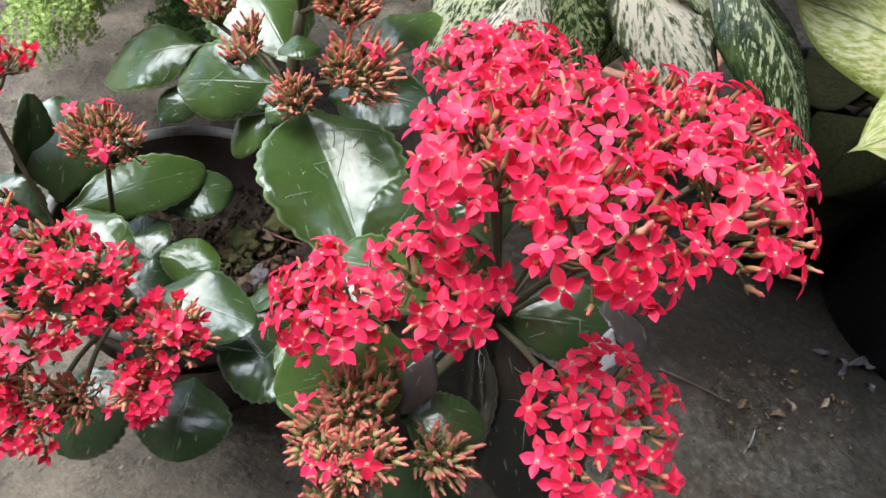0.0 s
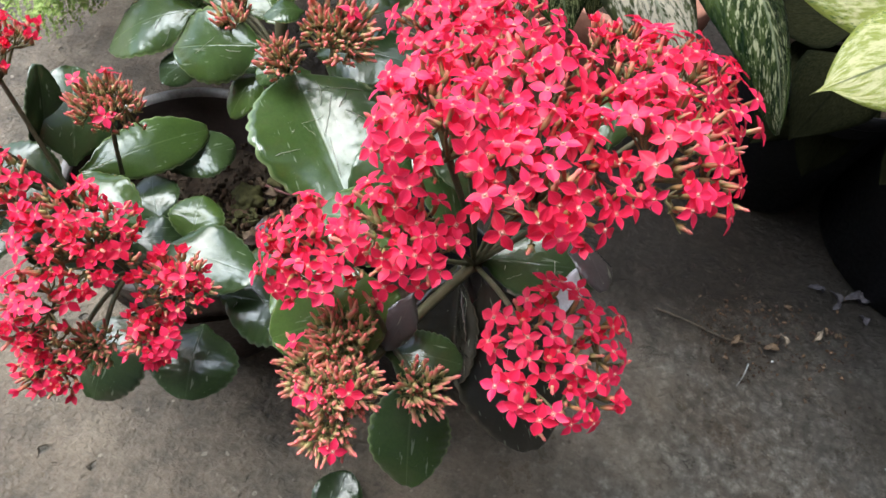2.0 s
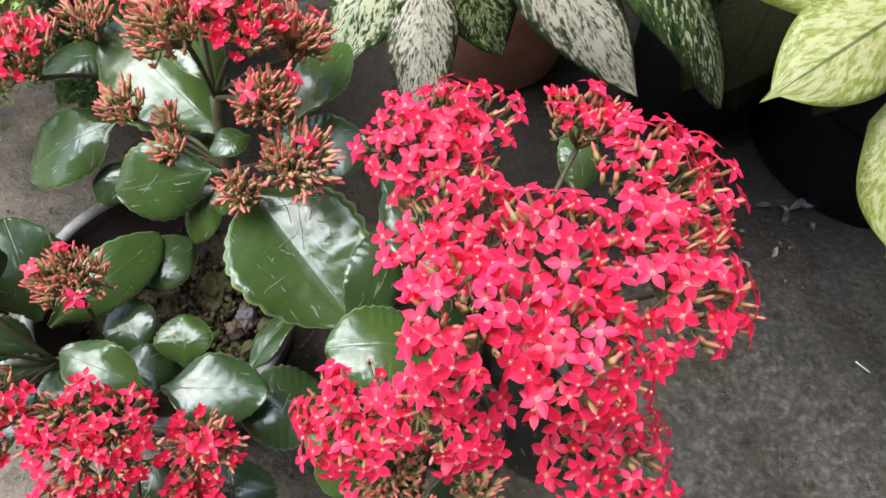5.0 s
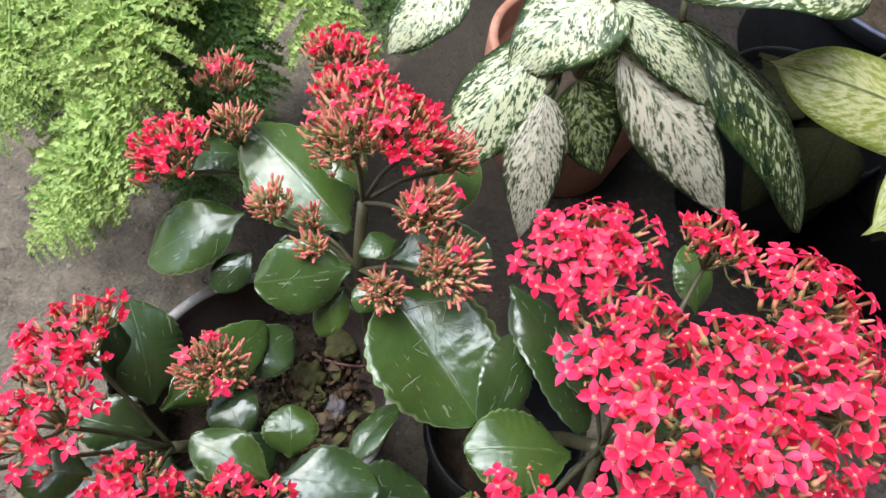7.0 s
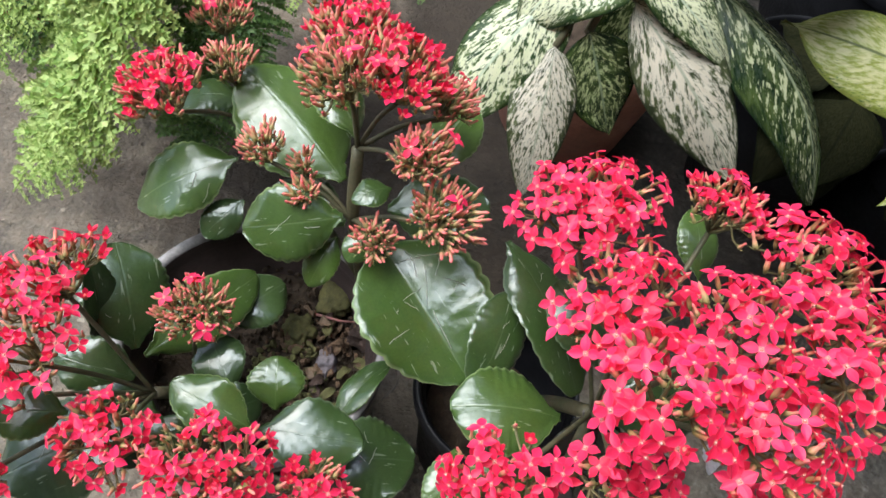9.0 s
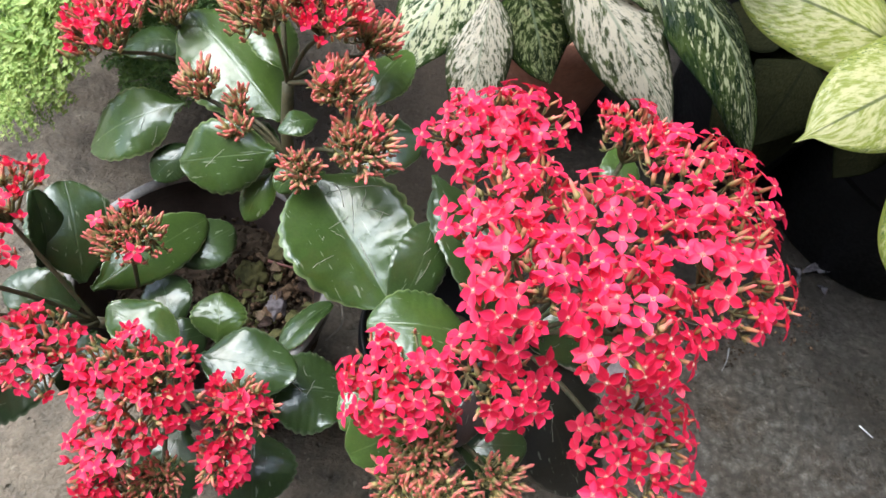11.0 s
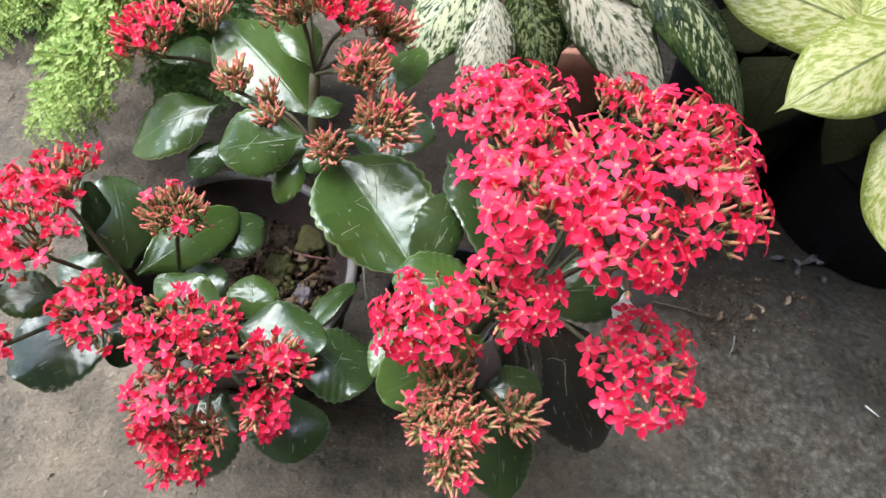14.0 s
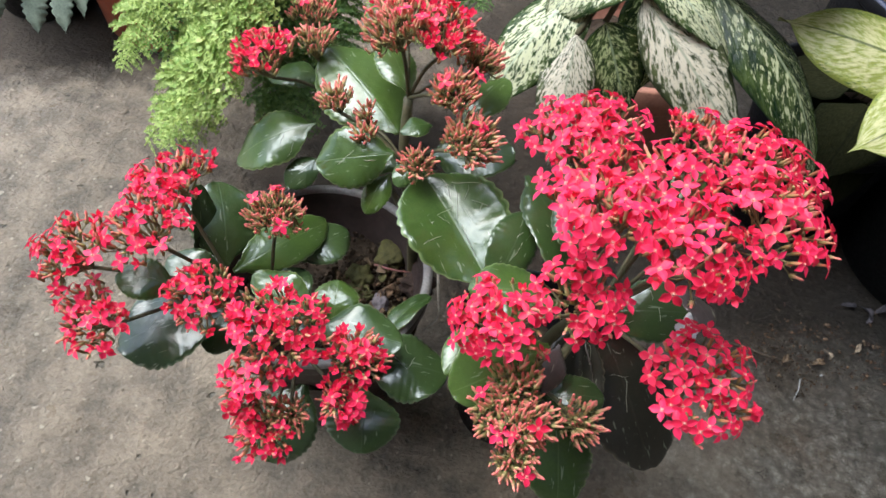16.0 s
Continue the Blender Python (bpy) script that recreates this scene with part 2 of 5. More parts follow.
def make_variegated(name, pale, green, edge_green, low, high, stretch, rough, run=1.6, grain=20, spec=0.45, rib_colour=None, veins=55.0, edge=0.17, fleck=None):
    m, n, l, b = material(name, rough, spec)
    nt = m.node_tree
    u, v = split_uv(nt)
    a = calc(nt, "MULTIPLY", calc(nt, "ABSOLUTE", calc(nt, "SUBTRACT", u, 0.5)), 2.0)
    along = calc(nt, "SUBTRACT", v, calc(nt, "MULTIPLY", a, 0.3))
    comb = n.new("ShaderNodeCombineXYZ")
    l.new(calc(nt, "MULTIPLY", u, stretch), comb.inputs[0])
    l.new(calc(nt, "MULTIPLY", along, run), comb.inputs[1])
    l.new(calc(nt, "MULTIPLY", obj_random(nt), 40.0), comb.inputs[2])
    patt = noise_tex(nt, grain, 5, 0.66, comb.outputs[0])
    broad_patch = noise_tex(nt, 4.5, 3, 0.6, comb.outputs[0])
    f = calc(nt, "ADD", patt, calc(nt, "MULTIPLY", calc(nt, "POWER", a, 4.0), edge))
    f = calc(nt, "ADD", f, calc(nt, "MULTIPLY", calc(nt, "SUBTRACT", broad_patch, 0.5), 0.24))
    mottled = mix(nt, ramp(nt, broad_patch, [(0.40, (0, 0, 0)), (0.62, (1, 1, 1))]), tuple(0.75 * g + 0.25 * p * k for g, p, k in zip(green, pale, (0.42, 0.55, 0.22))), green)
    c = mix(nt, ramp(nt, f, [(low, (0, 0, 0)), (high, (1, 1, 1))]), pale, mottled)
    tint = noise_tex(nt, 5, 2, 0.5, comb.outputs[0])
    c = mix(nt, calc(nt, "MULTIPLY", tint, 0.8), c, edge_green, "MULTIPLY")
    vein = calc(nt, "SINE", calc(nt, "ADD", calc(nt, "MULTIPLY", along, veins), calc(nt, "MULTIPLY", tint, 9.0)))
    if fleck:
        # pale lateral veins over the blade, dark flecks gathering towards the margin
        c = mix(nt, calc(nt, "MULTIPLY", ramp(nt, vein, [(0.55, (0, 0, 0)), (1.0, (1, 1, 1))]), 0.16), c, tuple(min(1.0, x * 1.15) for x in pale))
        spots = calc(nt, "ADD", noise_tex(nt, 34, 4, 0.6, comb.outputs[0]), calc(nt, "MULTIPLY", calc(nt, "POWER", a, 5.0), 0.20))
        c = mix(nt, calc(nt, "MULTIPLY", ramp(nt, spots, [(0.66, (0, 0, 0)), (0.71, (1, 1, 1))]), 0.8), c, fleck)
    ragged = calc(nt, "ADD", a, calc(nt, "MULTIPLY", calc(nt, "SUBTRACT", patt, 0.5), 0.22))
    c = mix(nt, ramp(nt, ragged, [(0.93, (0, 0, 0)), (0.985, (1, 1, 1))]), c, green)
    rib = ramp(nt, a, [(0.02, (1, 1, 1)), (0.045, (0, 0, 0))])
    c = mix(nt, calc(nt, "MULTIPLY", rib, 0.8), c, rib_colour or green)
    l.new(c, b.inputs["Base Color"])
    l.new(ramp(nt, patt, [(0.35, (rough * 0.8,) * 3), (0.65, (min(1.0, rough * 1.5),) * 3)]), b.inputs["Roughness"])
    bump(nt, b, calc(nt, "ADD", calc(nt, "MULTIPLY", vein, 0.07 if fleck else 0.22), patt), 0.45, 0.002)
    t = n.new("ShaderNodeBsdfTranslucent")
    l.new(c, t.inputs[0])
    s = n.new("ShaderNodeMixShader")
    s.inputs[0].default_value = 0.35
    l.new(b.outputs[0], s.inputs[1])
    l.new(t.outputs[0], s.inputs[2])
    l.new(s.outputs[0], n["Material Output"].inputs[0])
    return m


def make_petal():
    m, n, l, b = material("red_petal", 0.42, 0.4)
    nt = m.node_tree
    u, v = split_uv(nt)
    a = calc(nt, "MULTIPLY", calc(nt, "ABSOLUTE", calc(nt, "SUBTRACT", u, 0.5)), 2.0)
    r = obj_random(nt)
    c = mix(nt, r, (0.78, 0.007, 0.045), (0.98, 0.028, 0.125))
    c = mix(nt, calc(nt, "MULTIPLY", noise_tex(nt, 350, 2, 0.5, coords(nt)), 0.3), c, (0.98, 0.075, 0.19))
    # Lighter margin: light coming through the thin edge, painted into the colour.
    c = mix(nt, calc(nt, "MULTIPLY", ramp(nt, a, [(0.7, (0, 0, 0)), (1.0, (1, 1, 1))]), 0.35), c, (0.95, 0.12, 0.20))
    c = mix(nt, ramp(nt, v, [(0.0, (1, 1, 1)), (0.09, (0, 0, 0))]), c, (0.95, 0.42, 0.32))
    l.new(c, b.inputs["Base Color"])
    bump(nt, b, calc(nt, "SINE", calc(nt, "MULTIPLY", u, 30.0)), 0.15, 0.0004)
    t = n.new("ShaderNodeBsdfTranslucent")
    l.new(c, t.inputs[0])
    s = n.new("ShaderNodeMixShader")
    s.inputs[0].default_value = 0.3
    l.new(b.outputs[0], s.inputs[1])
    l.new(t.outputs[0], s.inputs[2])
    l.new(s.outputs[0], n["Material Output"].inputs[0])
    return m


def make_along(name, stops, rough=0.5):
    """Colour along a thing's own length, from the UV's v."""
    m, n, l, b = material(name, rough, 0.35)
    nt = m.node_tree
    u, v = split_uv(nt)
    vv = calc(nt, "ADD", v, calc(nt, "MULTIPLY", calc(nt, "SUBTRACT", obj_random(nt), 0.5), 0.25))
    c = ramp(nt, vv, stops)
    c = mix(nt, calc(nt, "MULTIPLY", noise_tex(nt, 500, 2, 0.5, coords(nt)), 0.16), c, (0.14, 0.06, 0.03))
    l.new(c, b.inputs["Base Color"])
    return m


def make_mottled(name, a, c2, scale, rough, spec=0.4, bumpy=0.3, dist=0.002, spots=None):
    m, n, l, b = material(name, rough, spec)
    nt = m.node_tree
    o = coords(nt)
    f = noise_tex(nt, scale, 5, 0.6, o)
    c = mix(nt, ramp(nt, f, [(0.35, (0, 0, 0)), (0.65, (1, 1, 1))]), a, c2)
    g = noise_tex(nt, scale * 6, 4, 0.6, o)
    c = mix(nt, 0.35, c, ramp(nt, g, [(0.3, tuple(x * 0.4 for x in a)), (0.7, c2)]))
    if spots:
        c = mix(nt, ramp(nt, noise_tex(nt, scale * 9, 1, 0.5, o), [(0.66, (0, 0, 0)), (0.70, (1, 1, 1))]), c, spots)
    l.new(c, b.inputs["Base Color"])
    l.new(ramp(nt, g, [(0.3, (max(0.05, rough - 0.12),) * 3), (0.7, (min(1, rough + 0.12),) * 3)]), b.inputs["Roughness"])
    bump(nt, b, calc(nt, "ADD", f, calc(nt, "MULTIPLY", g, 0.5)), bumpy, dist)
    return m


def make_fern(name, dark, light):
    """Each leaflet its own green, thin enough to let light through."""
    m, n, l, b = material(name, 0.5, 0.3)
    nt = m.node_tree
    r = n.new("ShaderNodeNewGeometry").outputs["Random Per Island"]
    f = calc(nt, "ADD", calc(nt, "MULTIPLY", r, 0.6), calc(nt, "MULTIPLY", noise_tex(nt, 35, 3, 0.6, coords(nt)), 0.45))
    c = ramp(nt, f, [(0.15, dark), (0.85, light)])
    l.new(c, b.inputs["Base Color"])
    t = n.new("ShaderNodeBsdfTranslucent")
    l.new(c, t.inputs[0])
    s = n.new("ShaderNodeMixShader")
    s.inputs[0].default_value = 0.25
    l.new(b.outputs[0], s.inputs[1])
    l.new(t.outputs[0], s.inputs[2])
    l.new(s.outputs[0], n["Material Output"].inputs[0])
    return m


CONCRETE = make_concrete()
LEAF = make_leaf("succulent_leaf", (0.020, 0.048, 0.010), (0.070, 0.120, 0.018), (0.26, 0.33, 0.14))
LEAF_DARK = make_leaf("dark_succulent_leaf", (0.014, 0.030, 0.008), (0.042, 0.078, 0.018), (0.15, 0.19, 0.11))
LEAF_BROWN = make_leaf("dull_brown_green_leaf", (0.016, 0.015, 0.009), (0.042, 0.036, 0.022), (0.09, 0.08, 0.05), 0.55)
LEAF_DRY = make_leaf("withered_leaf", (0.045, 0.035, 0.035), (0.10, 0.085, 0.08), (0.20, 0.17, 0.15), 0.55)
PETAL = make_petal()
TUBE = make_along("flower_tube", [(0.0, (0.15, 0.15, 0.045)), (0.40, (0.34, 0.20, 0.08)), (0.75, (0.58, 0.20, 0.12)), (1.0, (0.72, 0.10, 0.10))])
BUD = make_along("bud_skin", [(0.0, (0.22, 0.25, 0.08)), (0.28, (0.42, 0.35, 0.15)), (0.48, (0.66, 0.31, 0.19)), (0.75, (0.78, 0.22, 0.18)), (1.0, (0.84, 0.16, 0.17))])
EYE_MAT = make_mottled("flower_eye", (0.85, 0.35, 0.28), (0.95, 0.62, 0.52), 900, 0.5)
STALK = make_mottled("flower_stalk", (0.11, 0.12, 0.045), (0.23, 0.18, 0.085), 120, 0.5)
STEM = make_mottled("brown_green_stem", (0.065, 0.075, 0.032), (0.14, 0.115, 0.065), 90, 0.55)
SPECKLED = make_variegated("speckled_leaf", (0.80, 0.79, 0.58), (0.030, 0.062, 0.02), (0.92, 0.97, 0.78), 0.500, 0.575, 1.7, 0.24, 2.4, grain=13, rib_colour=(0.55, 0.62, 0.45))
PINKISH = make_variegated("cream_speckled_leaf", (0.74, 0.68, 0.56), (0.050, 0.062, 0.028), (0.95, 0.92, 0.84), 0.49, 0.60, 1.6, 0.30, 2.4, grain=12, rib_colour=(0.40, 0.42, 0.30))
SPECKLED_GREEN = make_variegated("green_speckled_leaf", (0.64, 0.68, 0.38), (0.017, 0.036, 0.012), (0.87, 0.95, 0.70), 0.43, 0.51, 1.7, 0.24, 2.4, grain=13, rib_colour=(0.36, 0.44, 0.26))
CREAM = make_variegated("cream_green_leaf", (0.58, 0.55, 0.30), (0.29, 0.32, 0.065), (0.94, 0.97, 0.70), 0.44, 0.60, 1.6, 0.34, 2.2, 9, rib_colour=(0.07, 0.09, 0.02), veins=150.0, edge=0.14, fleck=(0.07, 0.13, 0.03))
SPECKLED_DARK = make_variegated("dark_speckled_leaf", (0.58, 0.58, 0.38), (0.013, 0.030, 0.012), (0.9, 0.95, 0.78), 0.41, 0.48, 1.7, 0.22, 3.2, grain=11, rib_colour=(0.34, 0.38, 0.24))
# Leaf green taken almost to black: the shade is painted into the colour.
SHADE_LEAF = make_variegated("shade_darkened_leaf", (0.026, 0.025, 0.011), (0.010, 0.012, 0.005), (0.8, 0.85, 0.6), 0.4, 0.7, 3.0, 0.75, spec=0.08)
FERN = make_fern("fern_green", (0.15, 0.27, 0.04), (0.48, 0.57, 0.19))
# Darker green for some of the fronds.
FERN_DARK = make_fern("dark_fern_green", (0.05, 0.11, 0.03), (0.16, 0.26, 0.07))
GREY_LEAF = make_mottled("grey_green_leaf", (0.10, 0.13, 0.10), (0.22, 0.26, 0.20), 60, 0.5)
PLASTIC = make_mottled("dark_brown_plastic", (0.045, 0.031, 0.028), (0.075, 0.054, 0.049), 40, 0.42)
RIM_PALE = make_mottled("pale_rim_plastic", (0.22, 0.20, 0.195), (0.38, 0.35, 0.34), 80, 0.45)
BLUE_PLASTIC = make_mottled("dull_blue_plastic", (0.045, 0.050, 0.085), (0.075, 0.080, 0.125), 60, 0.45)
BLACK_PLASTIC = make_mottled("black_plastic", (0.005, 0.005, 0.006), (0.011, 0.011, 0.013), 40, 0.5, 0.25)
TERRACOTTA = make_mottled("terracotta", (0.42, 0.17, 0.115), (0.56, 0.27, 0.19), 30, 0.75)
RED_CLAY = make_mottled("red_clay", (0.46, 0.10, 0.05), (0.58, 0.17, 0.09), 30, 0.6)
SOIL = make_mottled("damp_soil", (0.030, 0.020, 0.014), (0.085, 0.058, 0.038), 60, 0.85, 0.25, 0.9, 0.004)
CLOD = make_mottled("soil_clod", (0.065, 0.036, 0.025), (0.20, 0.125, 0.075), 90, 0.85, 0.25, 0.7, 0.003)
MOSSY = make_mottled("green_crumbs", (0.07, 0.065, 0.03), (0.14, 0.13, 0.05), 120, 0.85, 0.2)
ROOT = make_mottled("pale_root", (0.20, 0.17, 0.14), (0.36, 0.32, 0.27), 200, 0.6)
PAPER = make_mottled("white_petal_scrap", (0.30, 0.30, 0.30), (0.46, 0.46, 0.45), 150, 0.5)
PALE = make_mottled("white_petal", (0.66, 0.66, 0.68), (0.80, 0.80, 0.81), 150, 0.5)
DRY = make_mottled("dry_brown_litter", (0.055, 0.034, 0.022), (0.19, 0.125, 0.075), 120, 0.7)

PLASTER = make_mottled("plain_plaster", (0.42, 0.40, 0.37), (0.52, 0.50, 0.47), 3, 0.8, 0.3)

FIBRE = make_mottled("dry_fibre", (0.30, 0.30, 0.22), (0.46, 0.46, 0.37), 300, 0.6)
TAN = make_mottled("tan_dry_leaf", (0.17, 0.125, 0.085), (0.34, 0.26, 0.19), 150, 0.7)
ASHEN = make_mottled("ashen_dead_leaf", (0.035, 0.030, 0.036), (0.10, 0.09, 0.105), 150, 0.7)
STONE = make_mottled("grey_violet_stone", (0.11, 0.09, 0.10), (0.21, 0.18, 0.19), 150, 0.7)
DARK_CLOD = make_mottled("dark_bark", (0.030, 0.018, 0.014), (0.085, 0.052, 0.040), 120, 0.8, 0.3, 0.8, 0.003)
DEAD_STEM = make_mottled("reddish_dead_stem", (0.20, 0.075, 0.07), (0.34, 0.15, 0.13), 200, 0.6)
TWIG = make_mottled("dry_twig", (0.06, 0.045, 0.03), (0.13, 0.10, 0.07), 200, 0.7)
# Dark plaster for the unseen walls that block sky light and reflections.
DARK_BLOCKER = make_mottled("dark_blocker_plaster", (0.075, 0.07, 0.06), (0.15, 0.14, 0.12), 3, 0.85, 0.2)

# ---- building helpers ----
PLACE = {}


def thing(name, loc, label, category, group="", kind=""):
    ob = new(name)
    ob.location = loc
    PLACE[ob] = Matrix.Translation(loc)
    return tagged(ob, label, category, group, kind)


def hang(ob, parent, m):
    """Makes ob a part of parent, at the world pose m."""
    ob.parent = parent
    ob.matrix_parent_inverse = Matrix.Identity(4)
    ob.matrix_basis = PLACE[parent].inverted() @ m
    PLACE[ob] = m
    return ob


def mesh_of(bm, name, mats, smooth=True):
    me = bpy.data.meshes.new(name)
    bm.to_mesh(me)
    bm.free()
    for m in mats if isinstance(mats, (list, tuple)) else [mats]:
        me.materials.append(m)
    if smooth:
        me.polygons.foreach_set("use_smooth", [True] * len(me.polygons))
    return me


def part(name, bm, mats, parent, label="", m=None, smooth=True):
    ob = hang(new(name, mesh_of(bm, name, mats, smooth)), parent, m or Matrix.Identity(4))
    return tagged(ob, label)


def single(name, bm, mats, label, category, kind="", m=None, group="", smooth=True):
    ob = new(name, mesh_of(bm, name, mats, smooth))
    ob.matrix_basis = m or Matrix.Identity(4)
    PLACE[ob] = ob.matrix_basis.copy()
    return tagged(ob, label, category, group, kind)


def quad_grid(bm, pts, uvs, uv, mat=0, wrap=False):
    rows = [[bm.verts.new(p) for p in row] for row in pts]
    n = len(rows[0])
    for i in range(len(rows) - 1):
        for j in range(n if wrap else n - 1):
            k = (j + 1) % n
            f = bm.faces.new((rows[i][j], rows[i][k], rows[i + 1][k], rows[i + 1][j]))
            f.material_index = mat
            for lp, (a, b) in zip(f.loops, ((i, j), (i, j + 1), (i + 1, j + 1), (i + 1, j))):
                lp[uv].uv = uvs[a][b % len(uvs[a])]
    return rows


def tube(bm, pts, radii, sides=6, mat=0, caps=True):
    uv = bm.loops.layers.uv.verify()
    pts = [Vector(p) for p in pts]
    grid, uvs = [], []
    for i, p in enumerate(pts):
        d = (pts[min(i + 1, len(pts) - 1)] - pts[max(i - 1, 0)]).normalized()
        q = d.to_track_quat("Z", "Y")
        r = radii[i] if isinstance(radii, (list, tuple)) else radii
        grid.append([p + q @ Vector((r * math.cos(2 * math.pi * k / sides), r * math.sin(2 * math.pi * k / sides), 0)) for k in range(sides)])
        uvs.append([(k / sides, i / (len(pts) - 1)) for k in range(sides)])
    rows = quad_grid(bm, grid, uvs, uv, mat, True)
    if caps:
        for row, flip in ((rows[0], True), (rows[-1], False)):
            f = bm.faces.new(row[::-1] if flip else row)
            f.material_index = mat
            for lp in f.loops:
                lp[uv].uv = (0.5, 0.0 if flip else 1.0)


def curve_pts(pts, n=8):
    """A smooth line through the points."""
    p = [Vector(q) for q in pts]
    p = [2 * p[0] - p[1]] + p + [2 * p[-1] - p[-2]]
    out = []
    for i in range(1, len(p) - 2):
        for k in range(n):
            t = k / n
            out.append(0.5 * (2 * p[i] + (p[i + 1] - p[i - 1]) * t + (2 * p[i - 1] - 5 * p[i] + 4 * p[i + 1] - p[i + 2]) * t * t + (3 * p[i] - p[i - 1] - 3 * p[i + 1] + p[i + 2]) * t ** 3))
    return out + [p[-2]]


def lathe(bm, profile, sides=64, mat=0):
    uv = bm.loops.layers.uv.verify()
    grid = [[Vector((r * math.cos(2 * math.pi * k / sides), r * math.sin(2 * math.pi * k / sides), z)) for k in range(sides)] for r, z in profile]
    uvs = [[(k / sides, i / len(profile)) for k in range(sides)] for i in range(len(profile))]
    quad_grid(bm, grid, uvs, uv, mat, True)


def blade(bm, length, width, shape, arch=0.1, cup=0.1, fold=0.0, scallop=0.0, wave=0.0, thick=0.0012, seed=0, nu=22, nv=8, twist=0.0, lobes=11):
    """A leaf blade along +y, facing +z, with two faces and a closed edge."""
    rng = random.Random(seed)
    uv = bm.loops.layers.uv.verify()
    ph, ph2 = rng.uniform(0, 6), rng.uniform(0, 6)
    top, low, uvs = [], [], []
    for i in range(nu + 1):
        s = i / nu
        half = width / 2 * shape(s)
        half *= 1 + scallop * (abs(math.sin((s + 0.02 * math.sin(s * 9 + ph)) * math.pi * lobes)) - 0.5 + 0.5 * math.sin(s * 5 + ph2)) * (1 if 0.16 < s < 0.985 else 0)
        rowt, rowl, ru = [], [], []
        for j in range(nv + 1):
            a = 2 * j / nv - 1
            x = half * a
            y = length * s
            z = arch * length * math.sin(math.pi * s * 0.9) - arch * length * 0.35 * s * s
            z += cup * width * (a * a - 0.3) * shape(s) + fold * width * (abs(a) - 0.4) * shape(s)
            z += wave * width * math.sin(s * 7 + ph + a) * a * a + wave * 0.5 * width * math.sin(s * 13 + ph2) * abs(a) ** 3 * (1 if a > 0 else -1)
            ca, sa = math.cos(twist * s), math.sin(twist * s)
            p = Vector((x * ca - z * sa, y, x * sa + z * ca))
            t = thick * (1 - a ** 4) * (0.3 + 0.7 * math.sin(math.pi * min(1, s * 0.9 + 0.08))) + 0.00015
            rowt.append(p + Vector((0, 0, t / 2)))
            rowl.append(p - Vector((0, 0, t / 2)))
            ru.append((j / nv, s))
        top.append(rowt)
        low.append(rowl)
        uvs.append(ru)
    a = quad_grid(bm, top, uvs, uv)
    b = quad_grid(bm, [r[::-1] for r in low], [r[::-1] for r in uvs], uv)
    ring_a = a[0] + [r[-1] for r in a[1:]] + a[-1][-2::-1] + [r[0] for r in a[-2:0:-1]]
    bb = [r[::-1] for r in b]
    ring_b = bb[0] + [r[-1] for r in bb[1:]] + bb[-1][-2::-1] + [r[0] for r in bb[-2:0:-1]]
    for k in range(len(ring_a)):
        q = (k + 1) % len(ring_a)
        f = bm.faces.new((ring_a[q], ring_a[k], ring_b[k], ring_b[q]))
        for lp in f.loops:
            lp[uv].uv = (0.0, 0.5)
    return top


def oval(s):
    """A broad round-ended blade on a short stalk."""
    if s < 0.07:
        return 0.10 + 0.15 * (s / 0.07) ** 2
    t = (s - 0.07) / 0.93
    return max(0.04, 0.25 * (1 - t) ** 4, math.sin(math.pi * min(1.0, t * 0.985) ** 0.92) ** 0.62)


def spear(s):
    """A long blade with a drawn-out point."""
    return max(0.015, math.sin(math.pi * s ** 0.75) ** 0.85 * (1 - 0.15 * s)) if 0 < s < 1 else 0.015


def heart(s):
    """A wide blade with a short point."""
    return max(0.012, min(1.0, (s / 0.22) ** 0.6) * (1 - max(0, (s - 0.35) / 0.65) ** 1.7)) if s > 0 else 0.2


def blunt(s):
    """A wide blade, full almost to the end, with a small drawn-out tip."""
    if s <= 0:
        return 0.2
    tip = 0.10 * max(0.0, 1 - s) / 0.08 if s > 0.92 else 0.10
    return max(0.012, tip, min(1.0, (s / 0.30) ** 0.6) * max(0.0, 1 - max(0, (s - 0.45) / 0.50) ** 2.6))


def facing(base, tip, normal):
    y = (Vector(tip) - Vector(base)).normalized()
    z = Vector(normal)
    z = (z - y * z.dot(y)).normalized()
    m = Matrix((y.cross(z), y, z)).transposed().to_4x4()
    m.translation = base
    return m


SEED = iter(range(1, 9999))


